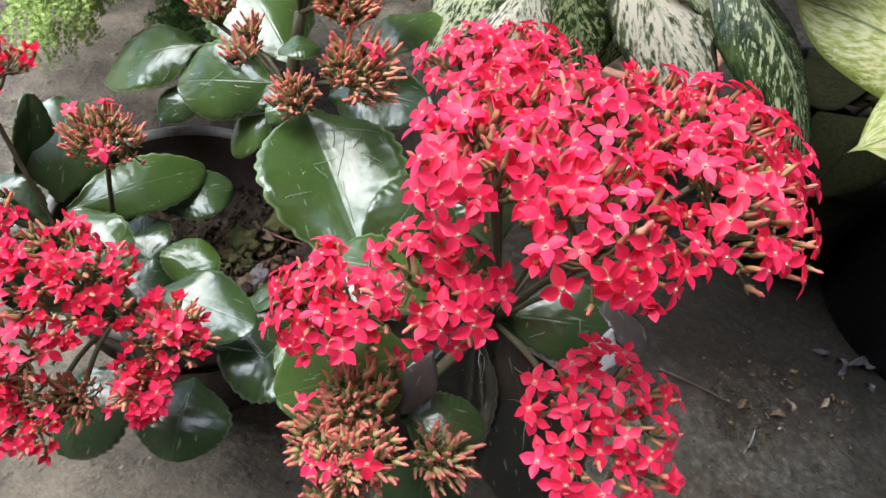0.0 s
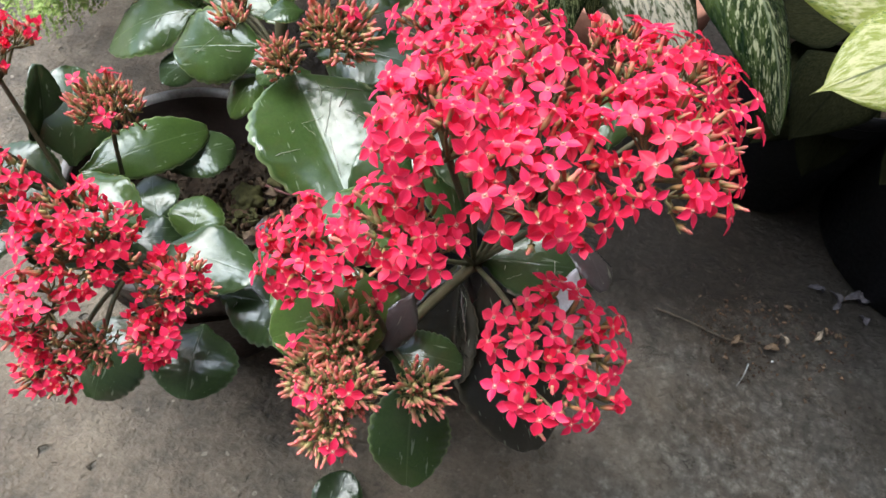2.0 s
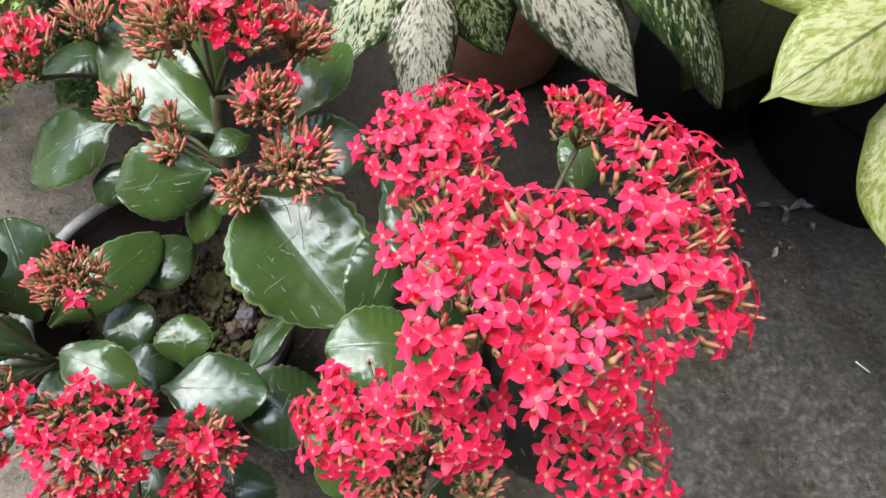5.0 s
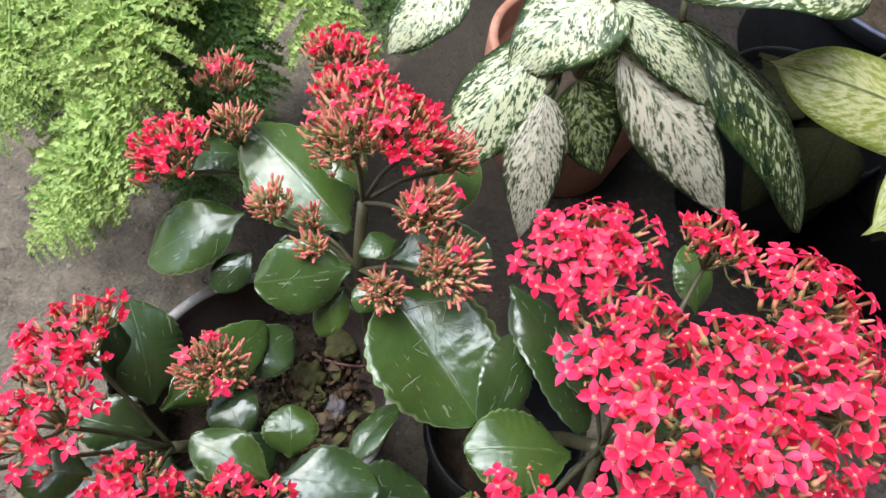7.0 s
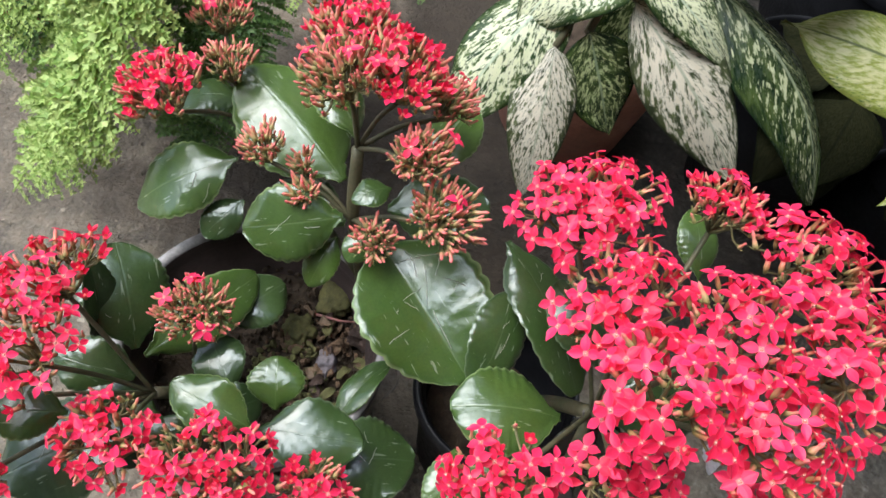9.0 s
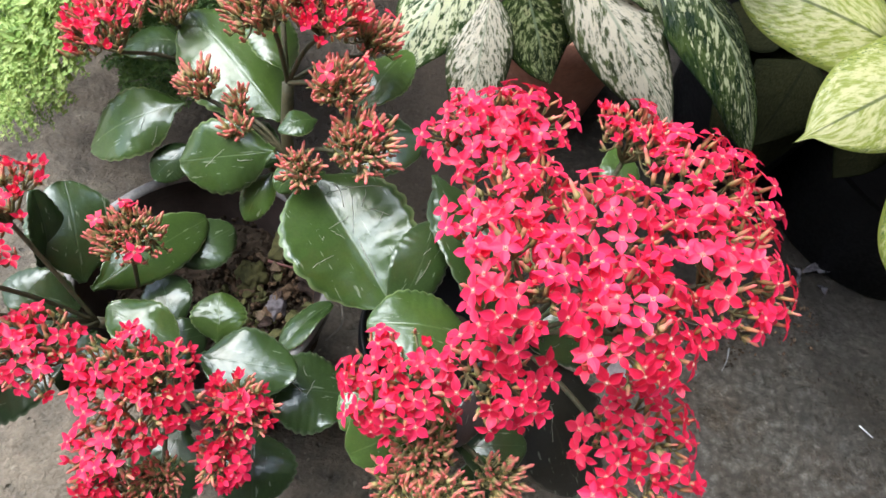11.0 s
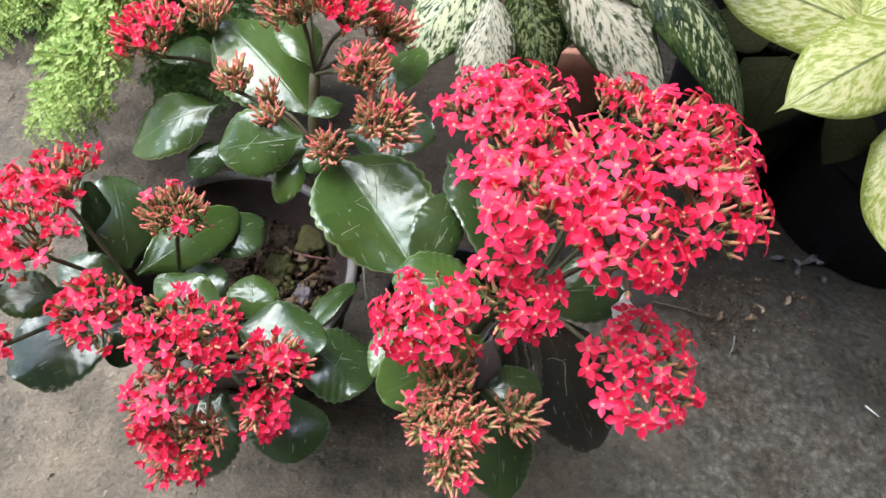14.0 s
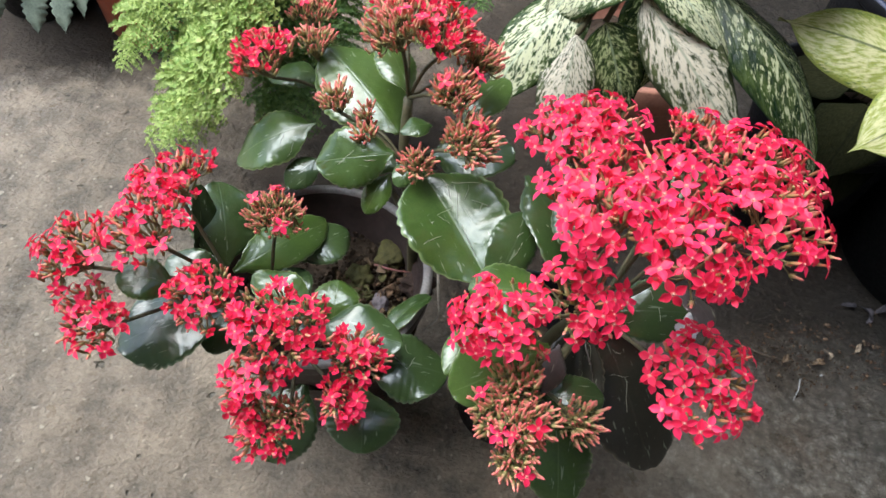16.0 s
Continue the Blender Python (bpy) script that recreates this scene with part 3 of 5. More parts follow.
def leaf(parent, base, tip, width, normal=(0, -0.25, 1), mat=None, shape=oval, label="", hairs=0, **kw):
    bm = bmesh.new()
    length = (Vector(tip) - Vector(base)).length
    opts = dict(arch=0.10, cup=-0.06, scallop=0.06, wave=0.055, thick=0.0020, nu=56, nv=14, seed=next(SEED))
    opts.update(kw)
    top = blade(bm, length, width, shape, **opts)
    m = facing(base, tip, normal)
    ob = part("leaf", bm, mat or LEAF, parent, label, m)
    rng = random.Random(opts["seed"] + 500)
    for _ in range(hairs):
        # a pale dry fibre stuck to the upper face
        i, j, di, dj = rng.uniform(0.15, 0.6), rng.uniform(0.15, 0.7), rng.uniform(-0.10, 0.25), rng.uniform(-0.22, 0.22)
        pts = []
        for k in range(5):
            a = min(0.97, max(0.08, i + di * k / 4 + rng.uniform(-0.006, 0.006))) * opts["nu"]
            c = min(0.95, max(0.05, j + dj * k / 4 + rng.uniform(-0.008, 0.008))) * opts["nv"]
            a0, c0 = int(a), int(c)
            p = top[a0][c0].lerp(top[a0 + 1][c0], a - a0).lerp(top[a0][c0 + 1].lerp(top[a0 + 1][c0 + 1], a - a0), c - c0)
            pts.append(p + Vector((0, 0, 0.0005)))
        fb = bmesh.new()
        tube(fb, pts, rng.uniform(0.00010, 0.00021), 4)
        hang(new("fibre", mesh_of(fb, "fibre", FIBRE)), ob, m)
    return ob


# ---- flowers ----
def petal_flower(seed):
    rng = random.Random(seed)
    bm = bmesh.new()
    uv = bm.loops.layers.uv.verify()
    for k in range(4):
        ang = k * math.pi / 2 + rng.uniform(-0.12, 0.12)
        ln, wd = 0.0063 * rng.uniform(0.90, 1.08), 0.0044 * rng.uniform(0.86, 1.08)
        lift, curl = rng.uniform(-0.0012, 0.0016), rng.uniform(-0.0022, 0.0006)
        rot = Matrix.Rotation(ang, 3, "Z")
        grid, uvs = [], []
        for i in range(6):
            s = i / 5
            half = wd / 2 * (0.30, 0.74, 1.0, 0.90, 0.50, 0.04)[i]
            row, ru = [], []
            for j in range(5):
                a = j / 2 - 1
                z = lift * s + curl * s * s + 0.0005 * (a * a) * math.sin(math.pi * s) - 0.0002 * (1 - abs(a)) * s
                row.append(rot @ Vector((half * a, 0.0006 + ln * s, z)))
                ru.append((j / 4, s))
            grid.append(row)
            uvs.append(ru)
        quad_grid(bm, grid, uvs, uv, 0)
    tube(bm, [(0, 0, -0.0085), (0, 0, -0.006), (0, 0, -0.0025), (0, 0, 0.0)], [0.0007, 0.0011, 0.0009, 0.0008], 6, 1)
    tube(bm, [(0, 0, 0.0), (0, 0, 0.0005)], [0.00055, 0.0003], 6, 2)
    return mesh_of(bm, "flower", [PETAL, TUBE, EYE_MAT])


def bud_shape(seed):
    """A slender bud: four small green sepals at the foot, a swollen tube and a drawn-out red tip."""
    rng = random.Random(seed)
    bm = bmesh.new()
    uv = bm.loops.layers.uv.verify()
    ln, r = 0.0088 * rng.uniform(0.72, 1.12), 0.00108 * rng.uniform(0.85, 1.15)
    bend = rng.uniform(-0.0012, 0.0012)
    prof = [(0, 0.45), (0.08, 0.9), (0.22, 1.12), (0.38, 0.95), (0.52, 0.66), (0.68, 0.70), (0.80, 0.78), (0.91, 0.45), (1.0, 0.04)]
    tube(bm, [(bend * s * s, 0, ln * s) for s, _ in prof], [r * k for _, k in prof], 6, 0)
    for k in range(4):
        rot = Matrix.Rotation(k * math.pi / 2 + rng.uniform(-0.2, 0.2), 3, "Z")
        out = rng.uniform(1.2, 2.2)
        grid = [[rot @ Vector((0.0006 * (1, 0.8, 0.06)[i] * a, r * (0.5 + out * i / 2), ln * (0.02 + 0.13 * i))) for a in (-1, 0, 1)] for i in range(3)]
        quad_grid(bm, grid, [[(j / 2, 0.02 + 0.1 * i) for j in range(3)] for i in range(3)], uv, 0)
    return mesh_of(bm, "bud", [BUD])


def half_open(seed):
    """A bud whose four petal tips just part."""
    rng = random.Random(seed)
    bm = bmesh.new()
    uv = bm.loops.layers.uv.verify()
    tube(bm, [(0, 0, 0), (0, 0, 0.003), (0, 0, 0.0065)], [0.0007, 0.0012, 0.0010], 6, 1)
    for k in range(4):
        rot = Matrix.Rotation(k * math.pi / 2 + rng.uniform(-0.2, 0.2), 3, "Z")
        out = rng.uniform(0.3, 0.9)
        grid = [[rot @ Vector((0.0016 * (0.5, 1, 0.7, 0.05)[i] * a, 0.0008 + 0.0040 * out * (i / 3), 0.0062 + 0.0036 * (i / 3))) for a in (-1, 0, 1)] for i in range(4)]
        quad_grid(bm, grid, [[(j / 2, 0.2 + i / 4) for j in range(3)] for i in range(4)], uv, 0)
    return mesh_of(bm, "opening_flower", [PETAL, TUBE])


FLOWERS = [petal_flower(k) for k in range(14)]
BUDS = [bud_shape(k) for k in range(7)]
OPENING = [half_open(k) for k in range(3)]


def flower_head(plant, centre, radius, n_open, n_bud, normal=(0, -0.1, 1), root=None, squash=1.0, spin=0.0, seed=0, dome=0.30, stalk=None, rich=1.58):
    """A flat-topped cluster: branching stalks, and on them open flowers and buds, each one a piece of its own."""
    rng = random.Random(seed * 7 + 3)
    centre, nrm = Vector(centre), Vector(normal).normalized()
    q = nrm.to_track_quat("Z", "Y")
    drop = stalk or (radius * 0.75 + 0.012)
    hub = centre - nrm * drop
    full = n_open > 8 and n_open >= n_bud
    n_bud = round(n_bud * ((3.0 if rich > 1 else 4.2) if full else 3.8))
    n_open = round(n_open * (rich if full else 1.0))
    total = n_open + n_bud
    order = list(range(total if full else max(n_open, round(total * 0.6))))
    rng.shuffle(order)
    open_set = set(order[:n_open])
    spots = []
    for i in range(total):
        r = radius * math.sqrt((i + 0.5) / total)
        th = i * 2.39996 + rng.uniform(-0.25, 0.25) + seed
        r *= rng.uniform(0.93, 1.05)
        x, y = r * math.cos(th), r * math.sin(th) * squash
        c, s = math.cos(spin), math.sin(spin)
        x, y = x * c - y * s, x * s + y * c
        k = r / radius
        z = -dome * radius * k * k + (rng.uniform(-0.0085, 0.003) if full else rng.uniform(-0.010, 0.002)) - (0.0025 if i not in open_set and full else 0) + (0.002 if i in open_set and not full else 0)
        lean, stray = (0.95, 0.62) if full else (0.85, 0.36)
        d = Vector((x / radius * lean + rng.uniform(-stray, stray), y / radius * lean + rng.uniform(-stray, stray), 1.0)).normalized()
        spots.append((centre + q @ Vector((x, y, z)), q @ d))
    bm = bmesh.new()
    n_sub = max(3, total // 8)
    subs = []
    for k in range(n_sub):
        r = radius * 0.62 * math.sqrt((k + 0.5) / n_sub)
        th = k * 2.39996 + seed
        subs.append(hub + q @ Vector((r * math.cos(th), r * math.sin(th) * squash, drop * 0.52)))
    for s in subs:
        mid = hub.lerp(s, 0.5) - nrm * 0.002
        tube(bm, [hub, mid, s], [0.0012, 0.0010, 0.0008], 5)
    for i, (p, d) in enumerate(spots):
        s = min(subs, key=lambda v: (v - p).length)
        ln = 0.0083 if i in open_set else 0.0
        foot = p - d * ln - (d * 0.006 if i not in open_set else Vector())
        tube(bm, [s, s.lerp(foot, 0.55) + d * -0.002, foot], [0.0007, 0.0006, 0.0006], 4, caps=False)
    if root is not None:
        root = Vector(root)
        tube(bm, curve_pts([root, root.lerp(hub, 0.5) + Vector((0, 0, 0.006)), hub], 4), 0.0014, 7, 1)
    head = part("flower_head", bm, [STALK, STEM], plant)
    for i, (p, d) in enumerate(spots):
        rot = d.to_track_quat("Z", "Y").to_matrix().to_4x4() @ Matrix.Rotation(rng.uniform(0, 6.28), 4, "Z")
        if i in open_set:
            ob = new("flower", rng.choice(FLOWERS))
            hang(ob, head, Matrix.Translation(p) @ rot @ Matrix.Scale(rng.uniform(0.76, 1.04), 4))
        elif rng.random() < 0.26 and n_open > 4:
            hang(new("opening_flower", rng.choice(OPENING)), head, Matrix.Translation(p - d * 0.007) @ rot)
        else:
            hang(new("bud", rng.choice(BUDS)), head, Matrix.Translation(p - d * 0.0065) @ rot @ Matrix.Scale(rng.uniform(0.62, 1.10), 4))
    return head


def stem(plant, pts, r0, r1, name="stem", mat=None):
    bm = bmesh.new()
    line = curve_pts(pts, 5)
    tube(bm, line, [r0 + (r1 - r0) * i / (len(line) - 1) for i in range(len(line))], 8)
    return part(name, bm, mat or STEM, plant)


# ---- ground ----
def build_floor():
    bm = bmesh.new()
    bmesh.ops.create_grid(bm, x_segments=8, y_segments=8, size=400.0)
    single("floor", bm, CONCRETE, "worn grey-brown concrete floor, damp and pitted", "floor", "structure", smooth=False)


build_floor()


def slab(name, lo, hi, label, mat=None):
    bm = bmesh.new()
    lo, hi = Vector(lo), Vector(hi)
    bmesh.ops.create_cube(bm, size=1.0, matrix=Matrix.Translation((lo + hi) / 2) @ Matrix.Diagonal((*(hi - lo), 1)))
    single(name, bm, mat or PLASTER, label, name.split("_")[0], "structure", smooth=False)


# Unseen veranda shell, added to shape the sky light: a roof over the viewer, a house wall behind, side walls, open to
# the garden ahead on the left.
slab("wall_south", (-2.6, -1.75, 0), (1.15, -1.6, 2.5), "unseen plain plastered house wall added behind the viewer")
# The east and north walls are added to cut off the sky.
slab("wall_east", (0.95, -1.6, 0), (1.10, 1.6, 3.1), "unseen dark side wall added to block sky light", DARK_BLOCKER)
slab("wall_west", (-2.6, -1.6, 0), (-2.45, -0.45, 2.5), "unseen plain plastered side wall added to shape the light")
slab("wall_north", (-0.55, 1.45, 0), (0.95, 1.60, 3.1), "unseen dark wall added beyond the pots to darken leaf reflections", DARK_BLOCKER)
slab("ceiling", (-2.6, -1.75, 2.5), (1.15, -0.45, 2.62), "unseen plain plastered ceiling added to block sky light")


# ---- pots ----
def pot(name, loc, r, height, mats, label, foot=0.72, lip=0.006, lip_h=0.016, wall=0.004, rim_label=""):
    ob = thing(name, loc, label, "flower pot")
    rf = r * foot
    inner = r - wall - 0.0006
    bm = bmesh.new()
    lathe(bm, [(0.0005, 0.0), (rf - 0.004, 0.0), (rf, 0.003), (r - lip - 0.001, height - lip_h - 0.002), (r - lip - 0.001, height - lip_h + 0.004)], 72)
    lathe(bm, [(inner - 0.0018, height - lip_h + 0.004), (inner - 0.002, height - lip_h), (inner - lip, height - lip_h - 0.006), (rf - wall + (r - rf) * 0.55, height * 0.5), (0.0005, height * 0.5)], 72)
    part("body", bm, mats[0], ob, "", Matrix.Translation(loc))
    bm = bmesh.new()
    lathe(bm, [(r - lip - 0.001, height - lip_h - 0.001), (r - 0.002, height - lip_h), (r, height - lip_h + 0.003), (r, height - 0.003)], 72, 0)
    lathe(bm, [(r, height - 0.003), (r - 0.0012, height - 0.0006), (r - wall * 0.5, height), (r - wall, height - 0.0012), (inner, height - 0.004)], 72, 1)
    lathe(bm, [(inner, height - 0.004), (inner - 0.0018, height - lip_h + 0.004)], 72, 0)
    bmesh.ops.remove_doubles(bm, verts=bm.verts, dist=0.0001)
    part("rim", bm, [mats[0], mats[1]], ob, rim_label, Matrix.Translation(loc))
    return ob


def soil(loc, r, label, seed):
    bm = bmesh.new()
    rng = random.Random(seed)
    uv = bm.loops.layers.uv.verify()
    rows = []
    for i in range(15):
        rr = r * max(0.01, i / 14)
        rows.append([Vector((rr * math.cos(k * math.pi / 24), rr * math.sin(k * math.pi / 24), 0.010 * noise.noise(Vector((rr * 60 * math.cos(k * math.pi / 24) + seed, rr * 60 * math.sin(k * math.pi / 24), 0))) + 0.004 * noise.noise(Vector((rr * 200 * math.cos(k * math.pi / 24), rr * 200 * math.sin(k * math.pi / 24), 5))) - 0.006 * (i / 14) ** 2)) for k in range(48)])
    quad_grid(bm, rows, [[(0, 0)] * 48] * 15, uv, 0, True)
    single("potting_soil", bm, SOIL, label, "soil", "stuff", m=Matrix.Translation(loc))


def crumbs(name, loc, spread, count, size, mat, label, seed, flat=0.7):
    """Loose bits that nobody would count, in one mesh."""
    rng = random.Random(seed)
    bm = bmesh.new()
    for _ in range(count):
        a, rr = rng.uniform(0, 6.28), math.sqrt(rng.random())
        s = size * rng.uniform(0.4, 1.3)
        m = Matrix.Translation((rr * spread[0] * math.cos(a), rr * spread[1] * math.sin(a), s * 0.3 + rng.uniform(0, spread[2]))) @ Euler((rng.uniform(0, 6), rng.uniform(0, 6), rng.uniform(0, 6))).to_matrix().to_4x4() @ Matrix.Diagonal((s * rng.uniform(0.7, 1.6), s, s * flat, 1))
        got = bmesh.ops.create_icosphere(bm, subdivisions=1, radius=0.5, matrix=m)
        for v in got["verts"]:
            v.co += Vector((rng.uniform(-1, 1), rng.uniform(-1, 1), rng.uniform(-1, 1))) * s * 0.13
    return single(name, bm, mat, label, "soil", "stuff", m=Matrix.Translation(loc), smooth=False)


POT_A = (-0.140, 0.302, 0.0)
pot("plant_pot", POT_A, 0.0915, 0.168, [PLASTIC, RIM_PALE], "dark brown plastic pot, half filled with damp soil", rim_label="pale grey rim edge", wall=0.0072)
soil((-0.140, 0.302, 0.118), 0.084, "damp brown potting soil in the dark plastic pot", 4)
crumbs("soil_clods", (-0.098, 0.305, 0.121), (0.040, 0.046, 0.006), 150, 0.0056, CLOD, "crumbly clods of brown soil and bark in the pot", 5)
crumbs("soil_clods", (-0.135, 0.302, 0.119), (0.078, 0.078, 0.006), 620, 0.0044, SOIL, "fine dark crumbs of damp soil in the pot", 7)
crumbs("green_crumbs", (-0.118, 0.292, 0.122), (0.028, 0.026, 0.005), 130, 0.0062, MOSSY, "greenish crumbs of moss and rotting leaves on the soil", 6, 0.4)
crumbs("soil_crumbs", (0.365, 0.398, 0.0), (0.080, 0.042, 0.001), 150, 0.0030, CLOD, "scattered fine brown soil crumbs on the wet concrete", 31, 0.5)
crumbs("soil_crumbs", (0.325, 0.385, 0.0), (0.035, 0.045, 0.001), 70, 0.0036, SOIL, "damp dark soil crumbs on the wet concrete", 32, 0.5)
POT_B = (0.032, 0.285, 0.0)
pot("plant_pot", POT_B, 0.060, 0.150, [BLACK_PLASTIC, BLACK_PLASTIC], "small black plastic pot under the large red flower heads")
soil((0.032, 0.285, 0.098), 0.046, "dark potting soil in the small black pot", 9)

# ---- the large flowering plant in the black pot ----
big = thing("kalanchoe", (0.04, 0.28, 0.126), "succulent with dense crimson flower domes in a black pot", "flowering plant")
stem(big, [(0.042, 0.282, 0.094), (0.052, 0.262, 0.19), (0.062, 0.235, 0.255)], 0.0052, 0.0044)
NODE = (0.062, 0.235, 0.255)
flower_head(big, (0.034, 0.306, 0.368), 0.042, 46, 18, (-0.05, 0.12, 1), NODE, 0.72, 0.1, 1)
flower_head(big, (0.033, 0.240, 0.390), 0.033, 34, 10, (-0.25, 0.1, 1), NODE, 0.9, 0.0, 2)
flower_head(big, (0.110, 0.318, 0.360), 0.026, 12, 20, (0.1, 0.2, 1), NODE, 0.7, 0.0, 3)
flower_head(big, (0.130, 0.258, 0.394), 0.034, 36, 14, (0.3, 0.05, 1), NODE, 1.0, 0.0, 4)
flower_head(big, (0.070, 0.216, 0.417), 0.027, 24, 9, (0.0, 0.0, 1), NODE, 1.0, 0.0, 5)
flower_head(big, (0.034, 0.188, 0.416), 0.028, 25, 9, (-0.2, -0.15, 1), NODE, 0.9, 0.0, 6)
flower_head(big, (0.077, 0.176, 0.415), 0.029, 26, 9, (0.1, -0.25, 1), NODE, 0.9, 0.0, 7)
flower_head(big, (0.121, 0.205, 0.411), 0.028, 26, 10, (0.3, -0.15, 1), NODE, 1.1, 0.0, 8)
flower_head(big, (0.028, 0.162, 0.380), 0.023, 18, 8, (-0.2, -0.5, 1), NODE, 0.9, 0.0, 9)
flower_head(big, (-0.009, 0.173, 0.338), 0.026, 26, 12, (-0.35, -0.3, 1), NODE, 0.95, 0.0, 10)
flower_head(big, (0.100, 0.150, 0.346), 0.030, 30, 10, (0.12, -0.28, 1), NODE, 1.0, 0.6, 71, rich=1.5)
UNDER = (0.03, 0.175, 0.26)
flower_head(big, (-0.004, 0.138, 0.298), 0.017, 1, 20, (-0.4, -0.3, 1), UNDER, 0.9, 0.0, 12, dome=0.5)
flower_head(big, (0.027, 0.134, 0.303), 0.016, 1, 19, (0.3, -0.3, 1), UNDER, 0.9, 0.0, 13, dome=0.5)
flower_head(big, (0.011, 0.130, 0.305), 0.014, 2, 15, (-0.1, -0.2, 1), UNDER, 0.9, 0.0, 17, dome=0.5)
flower_head(big, (0.017, 0.114, 0.289), 0.016, 1, 18, (0.1, -0.6, 1), UNDER, 0.9, 0.0, 18, dome=0.5)
flower_head(big, (0.010, 0.157, 0.305), 0.018, 0, 26, (-0.1, -0.1, 1), UNDER, 1.0, 0.0, 14)
flower_head(big, (0.054, 0.148, 0.283), 0.015, 0, 20, (0.3, -0.4, 1), UNDER, 1.1, 0.0, 15)
flower_head(big, (0.022, 0.169, 0.316), 0.004, 1, 2, (0, 0, 1), (0.03, 0.175, 0.26), 1.0, 0.0, 16)
stem(big, [(0.062, 0.235, 0.255), (0.045, 0.205, 0.258), (0.03, 0.175, 0.26)], 0.0032, 0.0026, "branch")
leaf(big, (0.030, 0.190, 0.285), (-0.023, 0.160, 0.268), 0.050, (0, -0.7, 1), hairs=3)
leaf(big, (-0.015, 0.206, 0.268), (-0.027, 0.172, 0.265), 0.019)
leaf(big, (0.036, 0.222, 0.280), (-0.021, 0.222, 0.285), 0.046, (0.32, 0.05, 1))
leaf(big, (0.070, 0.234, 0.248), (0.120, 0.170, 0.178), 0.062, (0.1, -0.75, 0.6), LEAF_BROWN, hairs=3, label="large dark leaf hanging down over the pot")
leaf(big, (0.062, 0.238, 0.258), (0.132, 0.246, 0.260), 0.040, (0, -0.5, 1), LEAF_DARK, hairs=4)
leaf(big, (0.036, 0.192, 0.285), (0.030, 0.167, 0.270), 0.016, (0.3, -0.4, 1), LEAF_DRY, label="small withered purple-grey leaf")
leaf(big, (0.030, 0.169, 0.262), (0.067, 0.172, 0.264), 0.030, (-0.16, -0.10, 1), LEAF_DARK, cup=-0.10)
leaf(big, (0.045, 0.175, 0.235), (0.055, 0.130, 0.190), 0.042, (0, -0.7, 0.7))
leaf(big, (0.105, 0.238, 0.295), (0.122, 0.210, 0.298), 0.020, (0.3, -0.2, 1), LEAF_DRY, label="small black withered leaf")
leaf(big, (0.058, 0.236, 0.255), (0.084, 0.204, 0.196), 0.034, (0.5, -0.6, 0.5), LEAF_DRY, fold=0.5, label="folded grey withered leaf")
leaf(big, (0.055, 0.232, 0.255), (0.066, 0.190, 0.200), 0.042, (-0.4, -0.6, 0.5), LEAF_BROWN, fold=0.4, hairs=2)
leaf(big, (0.118, 0.305, 0.290), (0.117, 0.347, 0.300), 0.024)
leaf(big, (0.052, 0.245, 0.295), (0.030, 0.285, 0.310), 0.030, mat=LEAF_DARK)

# ---- the low plant at the pot's edge ----
low = thing("kalanchoe", (-0.17, 0.27, 0.116), "low spreading succulent with small red flower clusters in a pot", "flowering plant")
stem(low, [(-0.170, 0.275, 0.112), (-0.175, 0.262, 0.155), (-0.185, 0.245, 0.20)], 0.0045, 0.0036)
stem(low, [(-0.160, 0.270, 0.112), (-0.145, 0.235, 0.165), (-0.130, 0.205, 0.205)], 0.0042, 0.0034)
LA, LB = (-0.185, 0.245, 0.20), (-0.130, 0.205, 0.205)
flower_head(low, (-0.228, 0.278, 0.300), 0.0313, 28, 16, (-0.2, 0.2, 1), LA, 0.75, 0.0, 21, rich=0.76)
flower_head(low, (-0.230, 0.233, 0.303), 0.0335, 32, 18, (-0.2, 0.0, 1), LA, 0.85, 0.0, 22, rich=0.76)
flower_head(low, (-0.271, 0.207, 0.296), 0.0292, 22, 16, (-0.4, -0.1, 1), LA, 0.9, 0.0, 23, rich=0.76)
flower_head(low, (-0.253, 0.175, 0.268), 0.0292, 22, 16, (-0.3, -0.35, 1), LA, 0.8, 0.0, 24, rich=0.76)
flower_head(low, (-0.184, 0.196, 0.282), 0.0281, 25, 18, (-0.1, -0.2, 1), LA, 0.85, 0.0, 25, rich=0.76)
flower_head(low, (-0.131, 0.182, 0.284), 0.0356, 35, 30, (0.0, -0.25, 1), LB, 0.8, -0.25, 26, rich=0.76)
flower_head(low, (-0.145, 0.147, 0.259), 0.0216, 18, 10, (-0.15, -0.5, 1), LB, 1.0, 0.0, 27, rich=0.76)
flower_head(low, (-0.080, 0.179, 0.263), 0.0205, 8, 24, (0.25, -0.3, 1), LB, 1.0, 0.0, 28, rich=0.76)
flower_head(low, (-0.087, 0.155, 0.244), 0.0162, 8, 16, (0.15, -0.5, 1), LB, 1.0, 0.0, 29, rich=0.76)
flower_head(low, (-0.134, 0.130, 0.238), 0.0205, 8, 18, (-0.1, -0.6, 1), LB, 1.0, 0.0, 30, rich=0.76)
flower_head(low, (-0.120, 0.146, 0.230), 0.0151, 0, 20, (0.1, -0.5, 1), LB, 1.0, 0.0, 31, rich=0.76)
flower_head(low, (-0.155, 0.266, 0.290), 0.0227, 4, 40, (0.0, -0.05, 1), (-0.168, 0.272, 0.20), 0.9, 0.0, 32, dome=0.6, rich=0.76)
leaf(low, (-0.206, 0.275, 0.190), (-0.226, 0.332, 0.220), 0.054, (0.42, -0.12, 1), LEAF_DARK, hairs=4)
